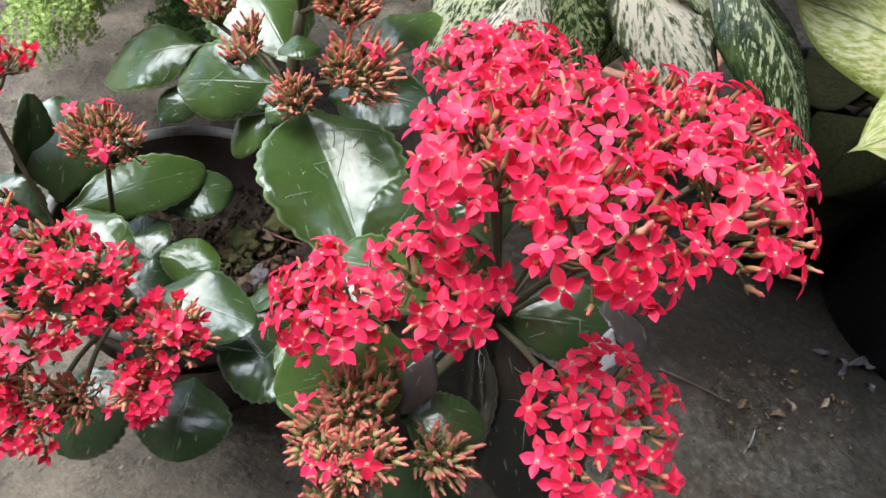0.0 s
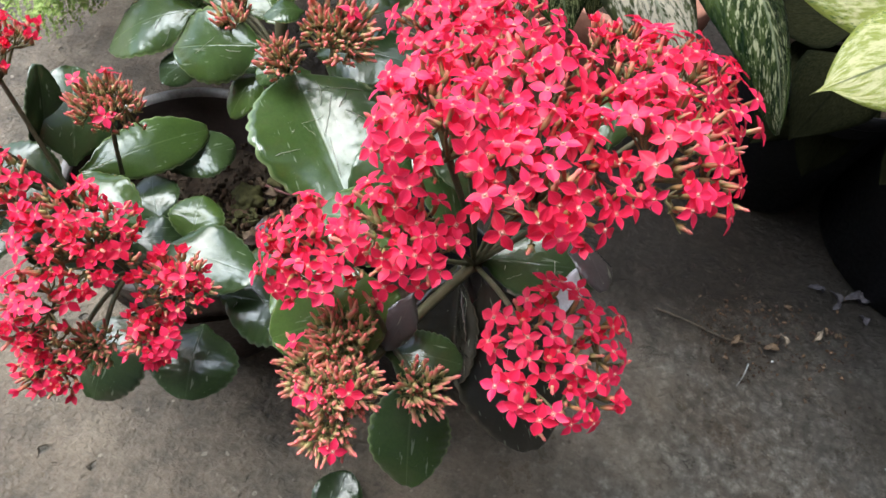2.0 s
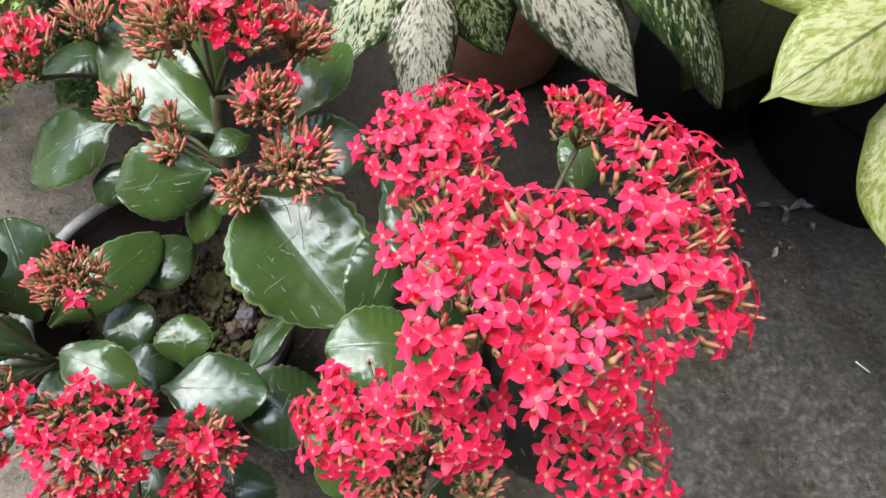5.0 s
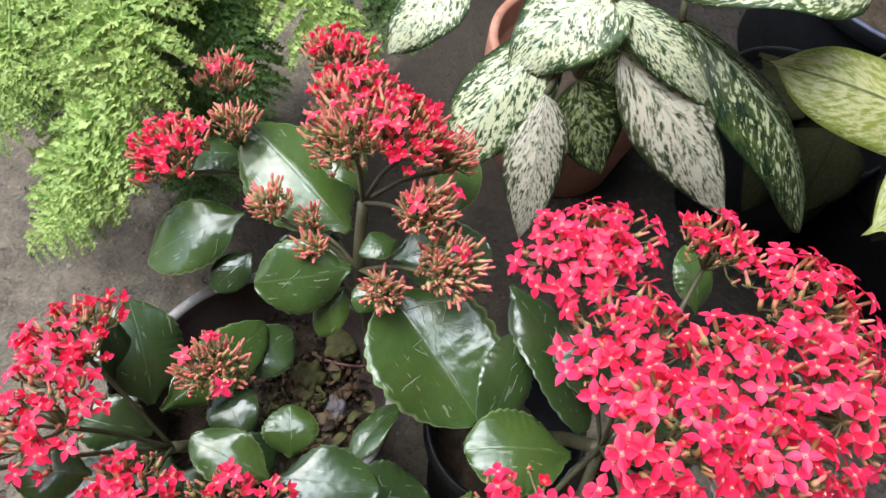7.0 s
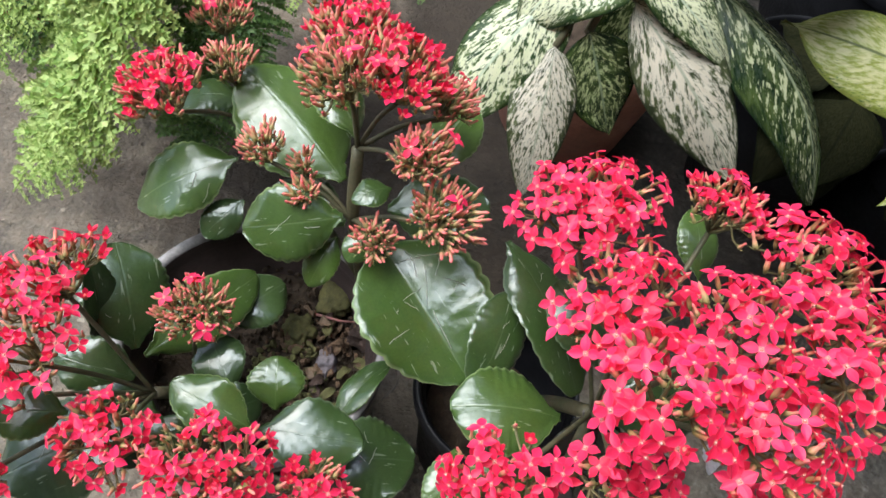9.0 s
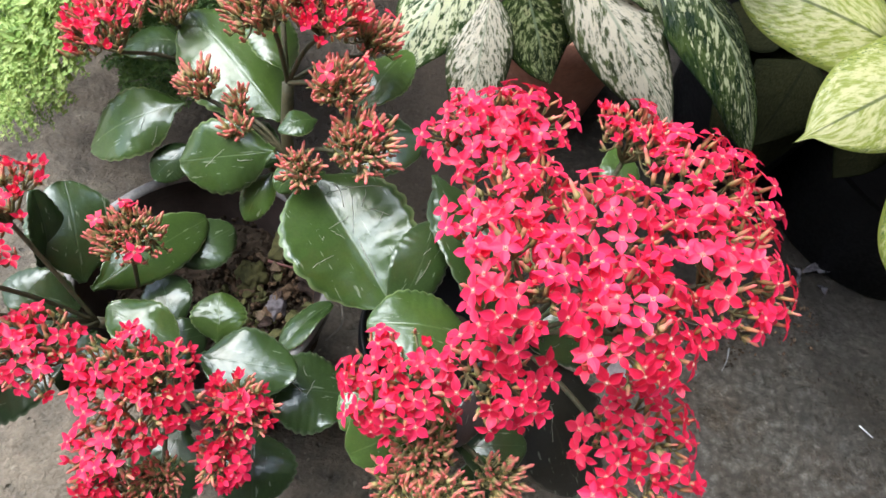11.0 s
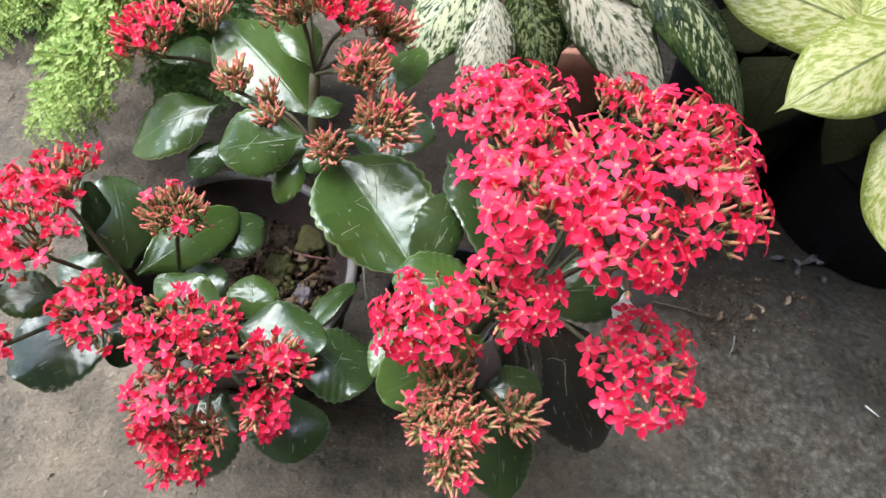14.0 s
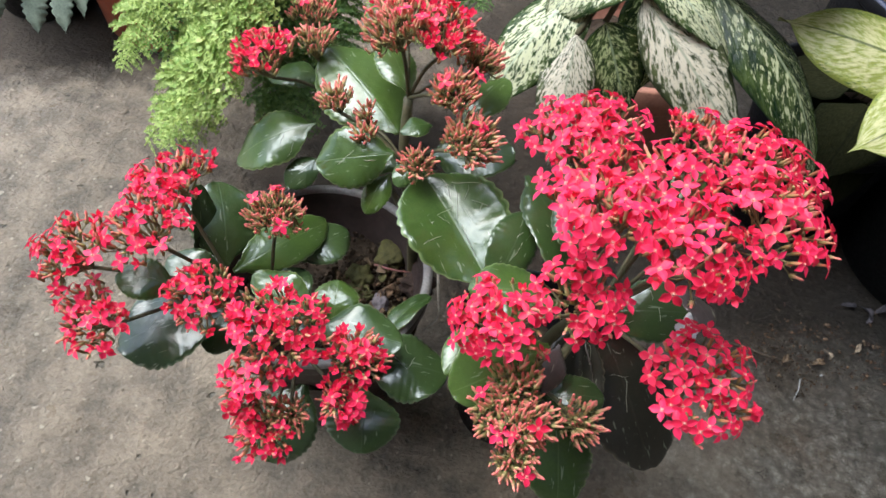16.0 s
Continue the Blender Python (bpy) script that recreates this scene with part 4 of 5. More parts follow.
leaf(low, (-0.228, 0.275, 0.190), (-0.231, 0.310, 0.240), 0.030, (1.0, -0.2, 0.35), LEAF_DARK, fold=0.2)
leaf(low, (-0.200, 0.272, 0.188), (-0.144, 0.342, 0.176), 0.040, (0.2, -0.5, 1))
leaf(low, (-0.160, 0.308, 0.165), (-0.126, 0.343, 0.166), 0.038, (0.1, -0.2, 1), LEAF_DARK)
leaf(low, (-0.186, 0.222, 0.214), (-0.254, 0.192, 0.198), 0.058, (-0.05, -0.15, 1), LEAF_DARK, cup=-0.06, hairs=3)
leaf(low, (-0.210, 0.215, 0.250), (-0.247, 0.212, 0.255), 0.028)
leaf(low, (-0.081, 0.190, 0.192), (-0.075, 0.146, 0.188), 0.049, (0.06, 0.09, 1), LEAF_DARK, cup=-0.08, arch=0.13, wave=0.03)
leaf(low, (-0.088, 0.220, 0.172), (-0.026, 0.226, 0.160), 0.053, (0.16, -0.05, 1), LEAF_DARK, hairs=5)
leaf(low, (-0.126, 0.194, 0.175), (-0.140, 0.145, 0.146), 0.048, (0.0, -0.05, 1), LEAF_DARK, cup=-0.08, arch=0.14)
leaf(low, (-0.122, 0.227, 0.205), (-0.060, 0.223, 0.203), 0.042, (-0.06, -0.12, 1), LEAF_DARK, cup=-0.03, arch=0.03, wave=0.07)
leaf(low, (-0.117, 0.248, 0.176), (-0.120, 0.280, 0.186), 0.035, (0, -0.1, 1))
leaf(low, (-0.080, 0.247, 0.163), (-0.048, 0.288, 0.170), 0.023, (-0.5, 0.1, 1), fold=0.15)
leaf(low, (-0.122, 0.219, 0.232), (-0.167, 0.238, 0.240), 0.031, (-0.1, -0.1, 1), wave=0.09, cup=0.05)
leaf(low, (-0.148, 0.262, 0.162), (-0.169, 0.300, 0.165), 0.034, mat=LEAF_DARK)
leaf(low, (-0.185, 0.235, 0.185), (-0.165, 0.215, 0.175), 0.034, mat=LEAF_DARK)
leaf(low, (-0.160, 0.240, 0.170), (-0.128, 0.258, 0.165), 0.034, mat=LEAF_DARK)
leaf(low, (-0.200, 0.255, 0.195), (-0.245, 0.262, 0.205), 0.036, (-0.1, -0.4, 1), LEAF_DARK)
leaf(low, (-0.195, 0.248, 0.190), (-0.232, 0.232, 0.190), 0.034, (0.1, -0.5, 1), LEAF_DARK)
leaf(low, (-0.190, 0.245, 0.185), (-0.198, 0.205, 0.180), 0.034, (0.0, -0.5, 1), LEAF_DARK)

# ---- the budding plant at the back of the pot ----
back = thing("kalanchoe", (-0.085, 0.335, 0.116), "upright succulent with orange-red buds and large glossy leaves", "flowering plant")
stem(back, [(-0.068, 0.336, 0.112), (-0.072, 0.338, 0.19), (-0.080, 0.338, 0.27), (-0.080, 0.352, 0.315)], 0.0048, 0.0034)
BN, BT = (-0.080, 0.336, 0.268), (-0.080, 0.352, 0.315)
BL = (-0.150, 0.418, 0.245)
stem(back, [(-0.075, 0.338, 0.200), (-0.110, 0.375, 0.225), BL], 0.0028, 0.0022, "branch")
leaf(back, (-0.160, 0.424, 0.262), (-0.205, 0.418, 0.258), 0.032, (0.4, 0.1, 1), LEAF_DARK)
flower_head(back, (-0.197, 0.392, 0.318), 0.030, 11, 32, (-0.2, 0.1, 1), BL, 0.85, 0.0, 41)
flower_head(back, (-0.164, 0.422, 0.312), 0.018, 0, 24, (-0.1, 0.3, 1), BL, 1.0, 0.0, 42)
flower_head(back, (-0.181, 0.477, 0.300), 0.022, 4, 30, (-0.1, 0.3, 1), BL, 1.0, 0.0, 43)
flower_head(back, (-0.094, 0.352, 0.384), 0.026, 4, 42, (-0.3, 0.0, 1), BT, 0.9, 0.0, 44)
flower_head(back, (-0.058, 0.362, 0.380), 0.028, 5, 42, (0.1, 0.1, 1), BT, 0.9, 0.0, 45)
flower_head(back, (-0.090, 0.398, 0.372), 0.026, 5, 38, (-0.1, 0.4, 1), BT, 0.8, 0.0, 46)
flower_head(back, (-0.030, 0.374, 0.352), 0.020, 2, 32, (0.3, 0.2, 1), BT, 0.9, 0.0, 47)
flower_head(back, (-0.046, 0.322, 0.362), 0.019, 2, 34, (0.1, -0.1, 1), BT, 0.9, 0.0, 48)
flower_head(back, (-0.029, 0.297, 0.343), 0.021, 1, 38, (0.3, -0.3, 1), BN, 1.0, 0.0, 49)
flower_head(back, (-0.067, 0.298, 0.313), 0.014, 0, 18, (-0.1, -0.4, 1), BN, 1.0, 0.0, 50)
flower_head(back, (-0.137, 0.360, 0.310), 0.016, 0, 18, (-0.3, 0.1, 1), BN, 1.0, 0.0, 51)
flower_head(back, (-0.112, 0.356, 0.300), 0.010, 0, 9, (-0.1, 0.0, 1), BN, 1.0, 0.0, 52)
flower_head(back, (-0.110, 0.333, 0.300), 0.012, 0, 12, (-0.2, -0.2, 1), BN, 1.0, 0.0, 53)
flower_head(back, (-0.099, 0.445, 0.356), 0.024, 5, 30, (0.0, 0.4, 1), BT, 0.9, 0.0, 54)
leaf(back, (-0.160, 0.394, 0.238), (-0.228, 0.376, 0.200), 0.050, (-0.05, -0.25, 1), hairs=2)
leaf(back, (-0.085, 0.326, 0.285), (-0.141, 0.322, 0.270), 0.043, (0.1, -0.75, 1), hairs=2)
leaf(back, (-0.088, 0.362, 0.270), (-0.156, 0.428, 0.288), 0.066, (0.03, -0.27, 1), fold=-0.10, cup=0.0, arch=0.03, wave=0.02)
leaf(back, (-0.066, 0.316, 0.286), (-0.009, 0.244, 0.266), 0.075, (0.02, -0.15, 1), fold=0.115, cup=0.0, arch=0.05, hairs=12, label="large broad green leaf with a glossy skin")
leaf(back, (-0.088, 0.325, 0.265), (-0.102, 0.302, 0.244), 0.021, (0, -0.3, 1))
leaf(back, (-0.068, 0.317, 0.288), (-0.080, 0.301, 0.280), 0.018)
leaf(back, (0.012, 0.292, 0.288), (-0.006, 0.238, 0.268), 0.032, (0.38, 0.05, 1), LEAF_DARK, hairs=2)
leaf(big, (0.008, 0.318, 0.290), (0.050, 0.240, 0.266), 0.040, (0.25, -0.05, 1), LEAF_DARK, hairs=3)
leaf(back, (-0.060, 0.327, 0.316), (-0.080, 0.318, 0.314), 0.017, (0.3, 0.1, 1))
leaf(back, (-0.040, 0.352, 0.296), (-0.013, 0.405, 0.300), 0.030, (0.1, 0.2, 1))
leaf(back, (-0.082, 0.366, 0.305), (-0.109, 0.414, 0.310), 0.030, (0, 0.2, 1))
leaf(back, (-0.155, 0.377, 0.215), (-0.180, 0.355, 0.200), 0.026, (0.45, 0.0, 1), LEAF_DARK)
leaf(back, (-0.085, 0.345, 0.250), (-0.135, 0.370, 0.240), 0.040, mat=LEAF_DARK)
leaf(back, (-0.060, 0.345, 0.270), (0.000, 0.345, 0.280), 0.046, mat=LEAF_DARK)


# ---- dumb cane with speckled leaves ----
def petiole(plant, a, b, r=0.003, mat=None):
    a, b = Vector(a), Vector(b)
    return stem(plant, [a, a.lerp(b, 0.5) + Vector((0, 0, 0.04)), b], r * 1.3, r * 0.8, "leaf_stalk", mat)


pot("plant_pot", (0.140, 0.690, 0.0), 0.105, 0.165, [TERRACOTTA, TERRACOTTA], "round terracotta pot behind the flowers", lip=0.008, lip_h=0.035, wall=0.009)
soil((0.140, 0.690, 0.130), 0.088, "dark soil in the terracotta pot", 12)
cane = thing("dumb_cane", (0.14, 0.69, 0.13), "leafy plant with cream leaves densely speckled dark green", "foliage plant")
stem(cane, [(0.140, 0.690, 0.125), (0.140, 0.660, 0.25), (0.138, 0.610, 0.34)], 0.011, 0.009)
CROWN = (0.138, 0.610, 0.34)


def speckled(base, tip, width, normal, mat=None, **kw):
    opts = dict(arch=0.14, cup=-0.04, scallop=0.0, wave=0.05, thick=0.0008, nu=30, nv=12)
    opts.update(kw)
    leaf(cane, base, tip, width, normal, mat or SPECKLED, spear, **opts)
    petiole(cane, CROWN, base)


speckled((0.040, 0.488, 0.335), (-0.028, 0.432, 0.236), 0.064, (-0.45, -0.55, 0.75), arch=0.12, fold=-0.16, cup=-0.02)
speckled((0.080, 0.510, 0.365), (0.012, 0.468, 0.312), 0.080, (-0.2, -0.3, 1), arch=0.16)
speckled((0.036, 0.455, 0.312), (0.032, 0.396, 0.226), 0.048, (-0.05, -1, 0.55), PINKISH, fold=-0.06, arch=0.06)
speckled((0.056, 0.462, 0.322), (0.090, 0.442, 0.252), 0.056, (0.0, -0.9, 0.7), SPECKLED_GREEN, fold=0.06, arch=0.06)
speckled((0.081, 0.473, 0.340), (0.183, 0.411, 0.248), 0.062, (0.10, -0.85, 0.75), PINKISH, arch=0.08, fold=-0.06)
speckled((0.130, 0.508, 0.340), (0.249, 0.412, 0.235), 0.068, (0.25, -0.45, 0.9), SPECKLED_DARK, arch=0.14, fold=-0.22, cup=-0.03)
speckled((0.100, 0.535, 0.325), (0.108, 0.505, 0.222), 0.060, (0, -1, 0.4), SPECKLED_GREEN)
speckled((0.071, 0.489, 0.364), (0.154, 0.452, 0.312), 0.036, (-0.5, -0.4, 1), arch=0.12)
speckled((0.242, 0.504, 0.385), (0.105, 0.494, 0.372), 0.076, (0, -0.25, 1))
speckled((-0.020, 0.525, 0.345), (-0.070, 0.496, 0.298), 0.056, (-0.2, -0.3, 1))
speckled((0.100, 0.560, 0.360), (0.000, 0.560, 0.380), 0.060, (0, 0.0, 1))
speckled((0.150, 0.600, 0.370), (0.180, 0.720, 0.340), 0.060, (0, 0.2, 1))

# ---- cream-leaved climber in the large black pot ----
pot("plant_pot", (0.540, 0.555, 0.0), 0.148, 0.240, [BLACK_PLASTIC, BLACK_PLASTIC], "large black plastic pot in the shade", foot=0.8)
soil((0.540, 0.555, 0.205), 0.118, "dark soil in the large black pot", 15)
ivy = thing("climber", (0.53, 0.58, 0.2), "climbing plant with broad yellow-green leaves streaked cream", "foliage plant")
stem(ivy, [(0.530, 0.580, 0.200), (0.450, 0.560, 0.29), (0.370, 0.520, 0.33), (0.320, 0.470, 0.34)], 0.004, 0.003)
IV = (0.370, 0.520, 0.33)


def broad(base, tip, width, normal, mat=None, **kw):
    opts = dict(arch=0.08, cup=-0.06, scallop=0.0, wave=0.05, thick=0.0009, nu=30, nv=12, shape=heart)
    opts.update(kw)
    leaf(ivy, base, tip, width, normal, mat or CREAM, **opts)
    petiole(ivy, IV, base, 0.0018)


broad((0.335, 0.440, 0.316), (0.195, 0.498, 0.322), 0.066, (0.05, -0.55, 1), shape=blunt, fold=-0.06, arch=0.06)
broad((0.315, 0.398, 0.362), (0.213, 0.342, 0.330), 0.064, (-0.15, -0.45, 1), shape=blunt, fold=-0.06, arch=0.06, cup=-0.06)
broad((0.330, 0.372, 0.322), (0.312, 0.282, 0.258), 0.056, (-0.4, -0.5, 0.8), shape=blunt)
broad((0.372, 0.455, 0.372), (0.279, 0.42, 0.346), 0.070, (-0.3, -0.2, 1), shape=blunt, arch=0.05)
# Low leaves in the near-black green that carries painted shade.
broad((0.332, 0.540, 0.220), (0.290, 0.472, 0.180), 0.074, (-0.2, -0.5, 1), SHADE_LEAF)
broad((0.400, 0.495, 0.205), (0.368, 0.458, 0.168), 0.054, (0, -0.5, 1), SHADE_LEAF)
broad((0.400, 0.480, 0.330), (0.440, 0.410, 0.300), 0.070, (0.2, -0.4, 1))


# Assumed pot; its black colour stands in for the shade here.
pot("plant_pot", (0.352, 0.615, 0.0), 0.092, 0.175, [BLACK_PLASTIC, BLACK_PLASTIC], "assumed pot between foliage plants, coloured black to stand in for shade")
soil((0.352, 0.615, 0.150), 0.078, "dark soil in the assumed pot between foliage plants", 21)
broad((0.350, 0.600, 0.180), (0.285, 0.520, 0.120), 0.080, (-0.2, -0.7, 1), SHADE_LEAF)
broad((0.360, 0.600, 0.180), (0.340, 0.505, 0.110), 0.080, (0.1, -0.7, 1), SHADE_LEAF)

# Added leaves that hide the sunlit soil and keep this gap dark.
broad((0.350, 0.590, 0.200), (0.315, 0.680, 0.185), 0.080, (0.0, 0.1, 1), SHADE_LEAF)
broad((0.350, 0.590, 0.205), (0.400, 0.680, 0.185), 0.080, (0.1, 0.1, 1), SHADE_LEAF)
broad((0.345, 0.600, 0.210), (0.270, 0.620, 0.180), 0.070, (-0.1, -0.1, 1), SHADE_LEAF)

pot("plant_pot", (0.610, 0.895, 0.0), 0.182, 0.165, [BLACK_PLASTIC, BLUE_PLASTIC], "wide black plastic pot with a dull blue rim in deep shade", foot=0.94, lip=0.010, lip_h=0.022, wall=0.008, rim_label="dull blue rim")
soil((0.610, 0.895, 0.115), 0.150, "dark soil in the wide black pot", 27)

# ---- fern ----
pot("plant_pot", (-0.481, 0.852, 0.0), 0.140, 0.160, [RED_CLAY, RED_CLAY], "terracotta pot under the overhanging fern", foot=0.86, lip=0.008, lip_h=0.03, wall=0.009)
soil((-0.481, 0.852, 0.125), 0.112, "dark soil in the fern's pot", 18)
fern = thing("fern", (-0.385, 0.765, 0.12), "bright green fern with ruffled overhanging fronds", "fern")


pot("plant_pot", (-0.680, 0.830, 0.0), 0.095, 0.120, [BLACK_PLASTIC, BLACK_PLASTIC], "black plastic pot under a grey-leaved plant")
soil((-0.680, 0.830, 0.100), 0.080, "dark soil in the black pot", 24)
grey = thing("trailing_plant", (-0.68, 0.83, 0.1), "trailing plant with dull grey-green lobed leaves", "foliage plant")
for gx, gy, gz, gw in ((-0.600, 0.668, 0.060, 0.040), (-0.565, 0.672, 0.062, 0.036), (-0.640, 0.660, 0.080, 0.046), (-0.545, 0.690, 0.075, 0.034), (-0.590, 0.700, 0.110, 0.050), (-0.680, 0.690, 0.090, 0.050), (-0.650, 0.720, 0.150, 0.055)):
    leaf(grey, (gx - 0.008, gy + 0.065, gz + 0.075), (gx, gy, gz), gw, (0.0, -0.8, 0.7), GREY_LEAF, heart, scallop=0.35, wave=0.08, thick=0.0008)
    stem(grey, [(-0.680, 0.830, 0.100), (gx - 0.03, gy + 0.12, gz + 0.12), (gx - 0.008, gy + 0.065, gz + 0.075)], 0.0016, 0.0012, "leaf_stalk")


def frond(pts, width, seed, mat=None, pairs=54):
    rng = random.Random(seed)
    bm = bmesh.new()
    uv = bm.loops.layers.uv.verify()
    line = curve_pts(pts, 14)
    tube(bm, line, [0.0016 - 0.001 * i / len(line) for i in range(len(line))], 5)
    n = len(line)
    for k in range(pairs):
        s = 0.12 + 0.88 * k / pairs
        x = s * (n - 1)
        i = min(int(x), n - 2)
        p = line[i].lerp(line[i + 1], x - i)
        d = (line[i + 1] - line[i]).normalized()
        side = d.cross(Vector((0, 0, 1))).normalized()
        up = side.cross(d).normalized()
        env = width * min(1, 0.35 + 2.2 * s) * (1 - max(0, (s - 0.72) / 0.28) ** 1.6 * 0.8)
        for sg in (-1, 1):
            ln = env * rng.uniform(0.75, 1.15)
            ax = (side * sg + d * rng.uniform(0.05, 0.5) + up * rng.uniform(-0.35, 0.25)).normalized()
            across = d.cross(ax).cross(ax).normalized()
            for t in range(19):
                f = (t + 0.6) / 19
                c = p + ax * ln * f - Vector((0, 0, 0.35 * ln * f * f))
                for sg2 in (-1, 1):
                    # a small crinkled leaflet with three pointed lobes
                    size = env * 0.20 * (1 - 0.45 * f) * rng.uniform(0.7, 1.3)
                    dr = (across * sg2 + ax * rng.uniform(0.1, 0.9) + up * rng.uniform(-0.6, 1.0)).normalized()
                    w = dr.cross(up + Vector((rng.uniform(-0.5, 0.5), rng.uniform(-0.5, 0.5), 0))).normalized() * size
                    lift = up * size
                    ring = [c, c + dr * size * 0.45 + w * 0.42 + lift * rng.uniform(-0.1, 0.25), c + dr * size * 0.55 + w * 0.14, c + dr * size + lift * rng.uniform(-0.2, 0.3), c + dr * size * 0.55 - w * 0.14, c + dr * size * 0.45 - w * 0.42 + lift * rng.uniform(-0.1, 0.25)]
                    vs = [bm.verts.new(q) for q in ring]
                    for tri in ((0, 1, 2), (0, 2, 4), (2, 3, 4), (0, 4, 5)):
                        fce = bm.faces.new([vs[q] for q in tri])
                        for lp in fce.loops:
                            lp[uv].uv = (0.5, 0.5)
    return part("frond", bm, mat or FERN, fern, smooth=False)


ROOTF = (-0.380, 0.760, 0.13)
frond([ROOTF, (-0.310, 0.620, 0.340), (-0.235, 0.470, 0.330), (-0.258, 0.418, 0.270), (-0.302, 0.368, 0.210)], 0.042, 1)
frond([ROOTF, (-0.300, 0.640, 0.320), (-0.260, 0.500, 0.290), (-0.280, 0.435, 0.230), (-0.305, 0.395, 0.180)], 0.044, 2)
frond([ROOTF, (-0.360, 0.620, 0.320), (-0.325, 0.500, 0.290), (-0.338, 0.425, 0.235)], 0.034, 3)
frond([ROOTF, (-0.280, 0.660, 0.300), (-0.200, 0.560, 0.270), (-0.165, 0.505, 0.200)], 0.040, 4, FERN_DARK)
frond([ROOTF, (-0.250, 0.680, 0.320), (-0.140, 0.560, 0.300), (-0.070, 0.500, 0.250)], 0.038, 5)
frond([ROOTF, (-0.330, 0.660, 0.340), (-0.280, 0.540, 0.330), (-0.285, 0.460, 0.270)], 0.042, 6)
frond([ROOTF, (-0.260, 0.700, 0.300), (-0.200, 0.620, 0.300), (-0.180, 0.560, 0.250)], 0.042, 7)
frond([ROOTF, (-0.330, 0.720, 0.300), (-0.250, 0.640, 0.330), (-0.205, 0.540, 0.290)], 0.044, 8)
frond([ROOTF, (-0.390, 0.680, 0.280), (-0.350, 0.560, 0.260), (-0.320, 0.480, 0.200)], 0.036, 9, FERN_DARK)
frond([ROOTF, (-0.240, 0.620, 0.250), (-0.220, 0.520, 0.190), (-0.225, 0.460, 0.140)], 0.042, 10, FERN_DARK)
frond([ROOTF, (-0.380, 0.690, 0.330), (-0.340, 0.600, 0.350), (-0.310, 0.520, 0.310)], 0.046, 11)
frond([ROOTF, (-0.350, 0.680, 0.310), (-0.310, 0.580, 0.300), (-0.250, 0.520, 0.250)], 0.046, 12, FERN_DARK)
frond([ROOTF, (-0.310, 0.700, 0.330), (-0.260, 0.600, 0.350), (-0.240, 0.520, 0.320)], 0.046, 13)
frond([ROOTF, (-0.200, 0.700, 0.300), (-0.100, 0.620, 0.300), (-0.040, 0.560, 0.250)], 0.042, 14, FERN_DARK)
frond([ROOTF, (-0.400, 0.720, 0.300), (-0.420, 0.640, 0.300), (-0.400, 0.560, 0.250)], 0.044, 15)
frond([ROOTF, (-0.280, 0.760, 0.280), (-0.180, 0.690, 0.290), (-0.110, 0.620, 0.260)], 0.044, 16)

# ---- small things ----
def fallen_leaf():
    bm = bmesh.new()
    blade(bm, 0.045, 0.040, oval, arch=0.05, cup=0.12, scallop=0.05, wave=0.04, seed=77)
    single("fallen_leaf", bm, LEAF_DARK, "dark green fallen leaf lying on the concrete", "leaf", m=facing((0.006, 0.132, 0.004), (0.009, 0.176, 0.009), (0, -0.1, 1)))


fallen_leaf()


def scrap():
    bm = bmesh.new()
    blade(bm, 0.023, 0.015, lambda q: max(0.03, min(q / 0.42, (1 - q) / 0.58) * (1 + 0.12 * math.sin(q * 23))), arch=0.03, cup=0.02, wave=0.10, thick=0.0005, seed=5, nu=14, nv=6)
    single("petal_scrap", bm, PALE, "small white shrivelled petal caught among the leaves", "petal", m=facing((0.106, 0.212, 0.308), (0.105, 0.194, 0.290), (-0.1, -0.6, 0.8)))


scrap()


def root_thread(pts, r, label, mat=None):
    bm = bmesh.new()
    line = curve_pts(pts, 6)
    tube(bm, line, [r * (1 - 0.6 * i / len(line)) for i in range(len(line))], 5)
    kind_name = "twig" if mat else "root"
    single(kind_name, bm, mat or ROOT, label, kind_name)


root_thread([(-0.046, 0.318, 0.170), (-0.042, 0.296, 0.160), (-0.040, 0.282, 0.150), (-0.050, 0.270, 0.146)], 0.0014, "pale root curling over the pot's rim")


def litter(x, y, size, turn, mat, seed, label, category="litter"):
    bm = bmesh.new()
    blade(bm, size, size * 0.5, spear, arch=0.15, cup=0.35, wave=0.25, thick=0.0006, seed=seed, nu=8, nv=4)
    a = radians(turn)
    single("litter", bm, mat, label, category, m=facing((x, y, 0.0025), (x + size * math.cos(a), y + size * math.sin(a), 0.004), (0.1, 0.1, 1)), group="bits on the floor")


LIT = random.Random(31)
for k in range(80):
    x, y = 0.365 + LIT.gauss(0, 0.045), 0.405 + LIT.gauss(0, 0.028)
    litter(x, y, LIT.uniform(0.002, 0.007), LIT.uniform(0, 360), LIT.choice((DRY, DARK_CLOD, CLOD)), 100 + k, "dry brown scrap of plant litter on the concrete")
for x, y, s, a in ((0.36, 0.37, 0.004, 20), (-0.36, 0.02, 0.004, 70), (0.30, 0.33, 0.003, 140)):
    litter(x, y, s, a, PAPER, int(x * 1000), "small whitish scrap on the concrete")


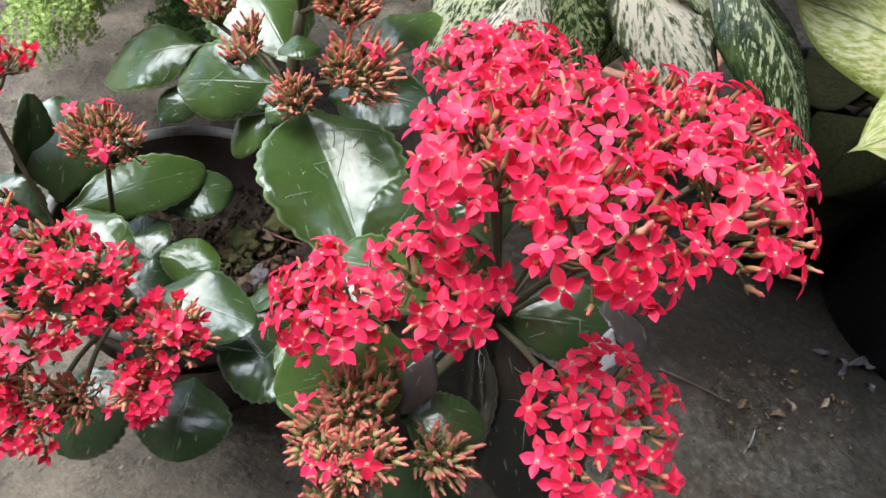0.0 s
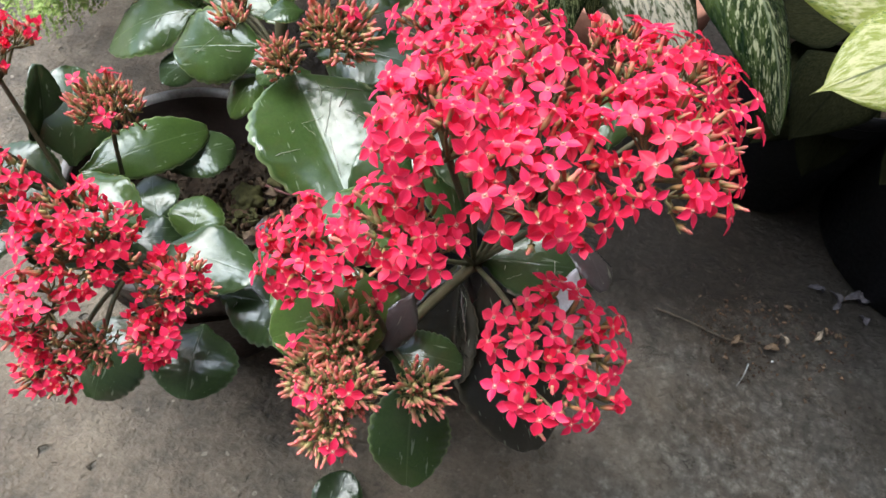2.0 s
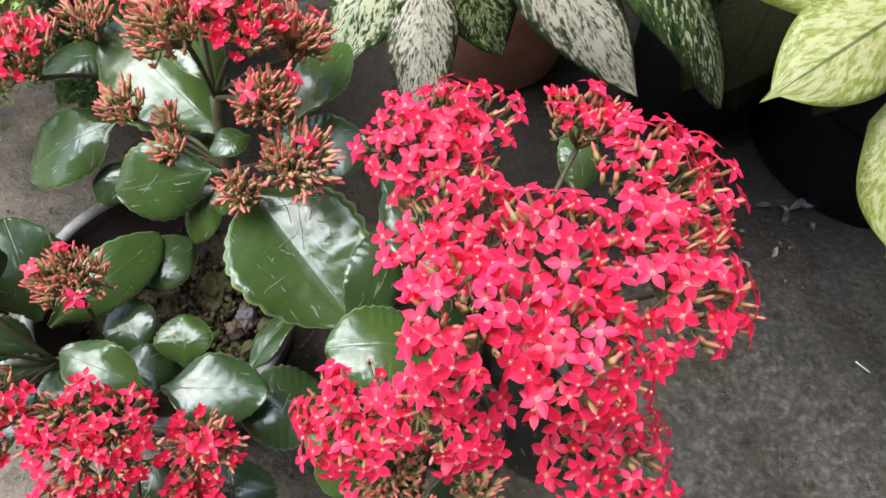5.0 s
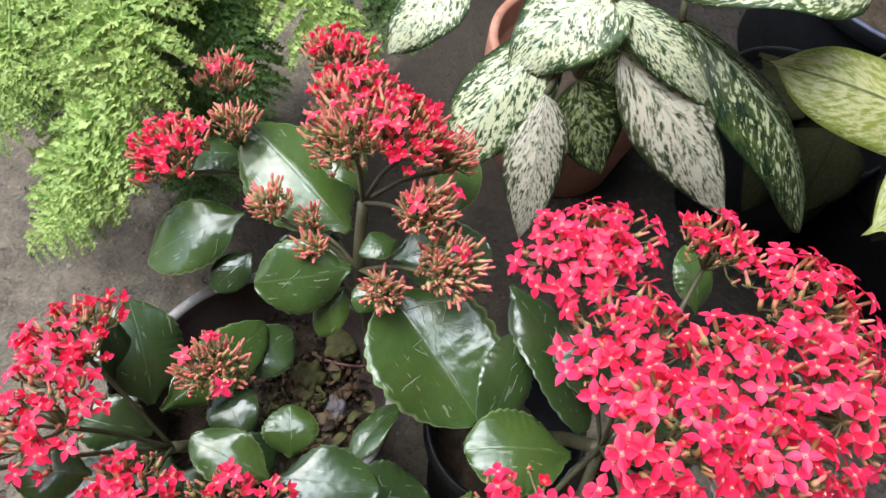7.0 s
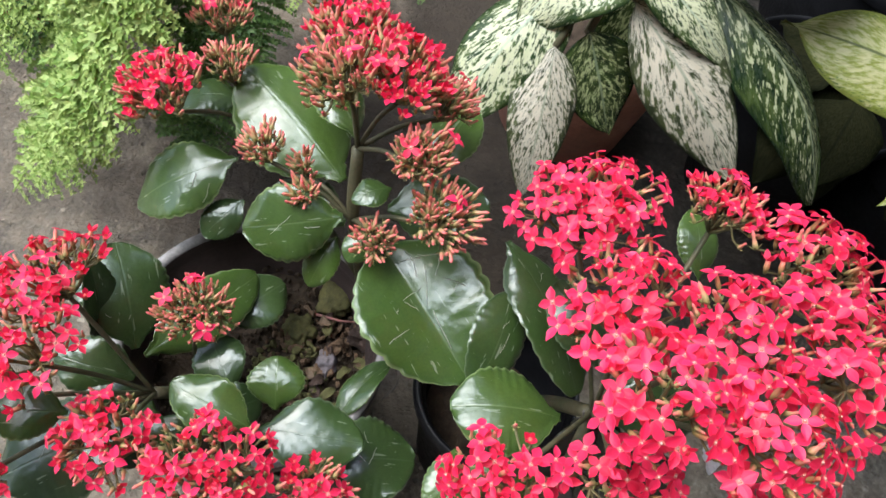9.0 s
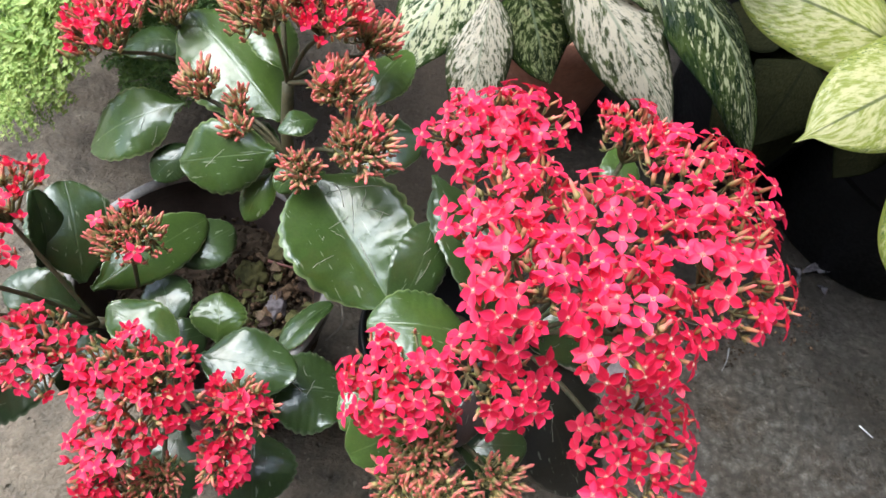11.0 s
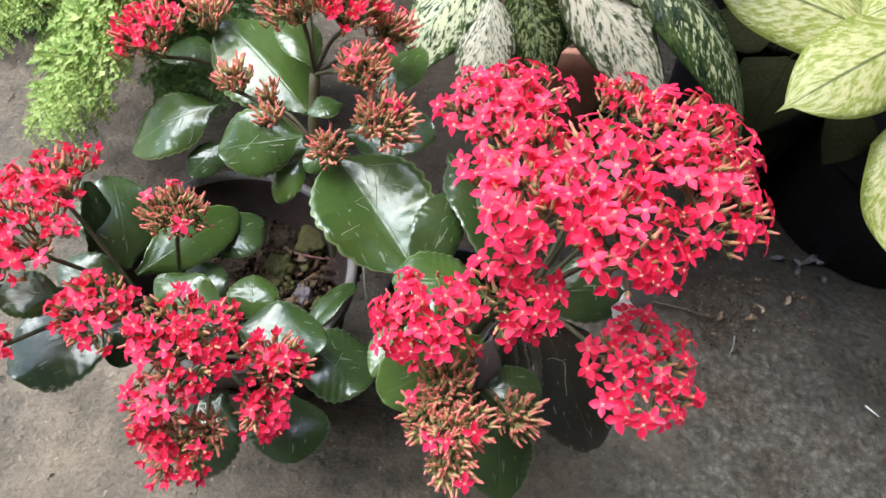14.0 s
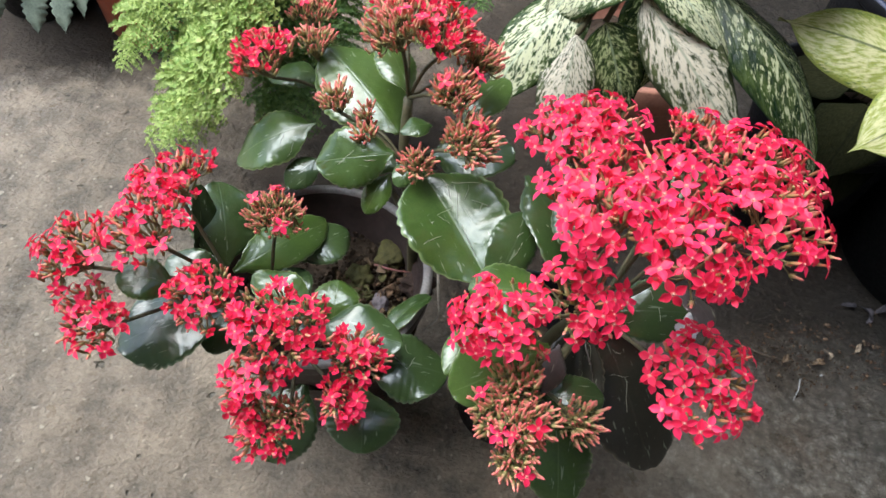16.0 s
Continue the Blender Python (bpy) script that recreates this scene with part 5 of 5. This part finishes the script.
def lump(loc, size, mat, label, seed):
    """A rough clod or rotten chunk, lying half sunk in the soil."""
    rng = random.Random(seed)
    bm = bmesh.new()
    bmesh.ops.create_icosphere(bm, subdivisions=4, radius=0.5)
    for v in bm.verts:
        k = 1 + 0.45 * noise.noise(v.co * 3.0 + Vector((seed, 0, 0))) + 0.28 * noise.noise(v.co * 9.0 + Vector((0, seed, 0))) + 0.12 * noise.noise(v.co * 24.0)
        v.co = Vector((v.co.x * size[0] * k, v.co.y * size[1] * k, v.co.z * size[2] * k))
    single("soil_lump", bm, mat, label, "soil", m=Matrix.Translation(loc) @ Matrix.Rotation(rng.uniform(0, 6), 4, "Z"), group="lumps in the pot")


lump((-0.09, 0.354, 0.128), (0.034, 0.026, 0.018), MOSSY, "lump of brown soil with greenish moss in the pot", 3)
lump((-0.115, 0.324, 0.127), (0.026, 0.021, 0.014), MOSSY, "lump of brown soil with greenish moss in the pot", 8)
lump((-0.092, 0.301, 0.126), (0.020, 0.016, 0.013), STONE, "grey-purple stone half sunk in the soil", 13)
lump((-0.062, 0.327, 0.127), (0.032, 0.028, 0.022), DARK_CLOD, "dark rotting chunk of bark in the pot", 17)
root_thread([(-0.103, 0.336, 0.134), (-0.083, 0.331, 0.137), (-0.063, 0.334, 0.134)], 0.0012, "reddish dead stem lying on the soil", DEAD_STEM)

CHIP = random.Random(12)
for k in range(26):
    a, rr = CHIP.uniform(-1.2, 1.9), CHIP.uniform(0.2, 1.0)
    x, y = -0.105 + 0.045 * rr * math.cos(a), 0.292 + 0.052 * rr * math.sin(a)
    bm = bmesh.new()
    ln = CHIP.uniform(0.007, 0.016)
    blade(bm, ln, ln * CHIP.uniform(0.3, 0.7), spear, arch=0.15, cup=0.3, wave=0.25, thick=0.0009, seed=900 + k, nu=8, nv=4)
    t = CHIP.uniform(0, 6.28)
    z = CHIP.uniform(0.126, 0.133)
    single("bark_chip", bm, CHIP.choice((CLOD, DRY, MOSSY, DARK_CLOD)), "small dry chip of bark or leaf on the soil", "bark", m=facing((x, y, z), (x + ln * math.cos(t), y + ln * math.sin(t), z + CHIP.uniform(-0.002, 0.004)), (CHIP.uniform(-0.5, 0.5), CHIP.uniform(-0.5, 0.5), 1)), group="chips on the soil")

root_thread([(0.248, 0.397, 0.004), (0.28, 0.391, 0.005), (0.315, 0.383, 0.004), (0.345, 0.384, 0.004)], 0.0011, "thin dry twig lying on the wet concrete", TWIG)
root_thread([(0.339, 0.363, 0.002), (0.334, 0.35, 0.004), (0.327, 0.337, 0.002)], 0.0009, "white curled sliver on the concrete", PAPER)
root_thread([(0.459, 0.294, 0.003), (0.47, 0.283, 0.003)], 0.0010, "short white sliver on the concrete", PALE)
root_thread([(0.487, 0.496, 0.03), (0.483, 0.496, 0.02), (0.474, 0.479, 0.004)], 0.0006, "thin pale root thread hanging by the black pot")
litter(0.323, 0.379, 0.014, 60, DRY, 200, "curled dry brown leaf scrap on the wet concrete")
litter(0.354, 0.383, 0.016, 10, DRY, 170, "curled dry brown leaf scrap on the wet concrete")
litter(0.377, 0.393, 0.012, 120, TAN, 240, "curled dry brown leaf scrap on the wet concrete")
litter(0.405, 0.405, 0.014, 60, TAN, 200, "curled dry brown leaf scrap on the wet concrete")
litter(0.417, 0.415, 0.008, 100, DRY, 180, "curled dry brown leaf scrap on the wet concrete")
litter(0.377, 0.435, 0.008, 10, DRY, 90, "curled dry brown leaf scrap on the wet concrete")
for k in range(7):
    litter(0.44 + CHIP.uniform(-0.022, 0.022), 0.456 + CHIP.uniform(-0.012, 0.012), CHIP.uniform(0.012, 0.026), CHIP.uniform(0, 360), ASHEN, 700 + k, "grey-violet shrivelled leaf heaped by the black pot")
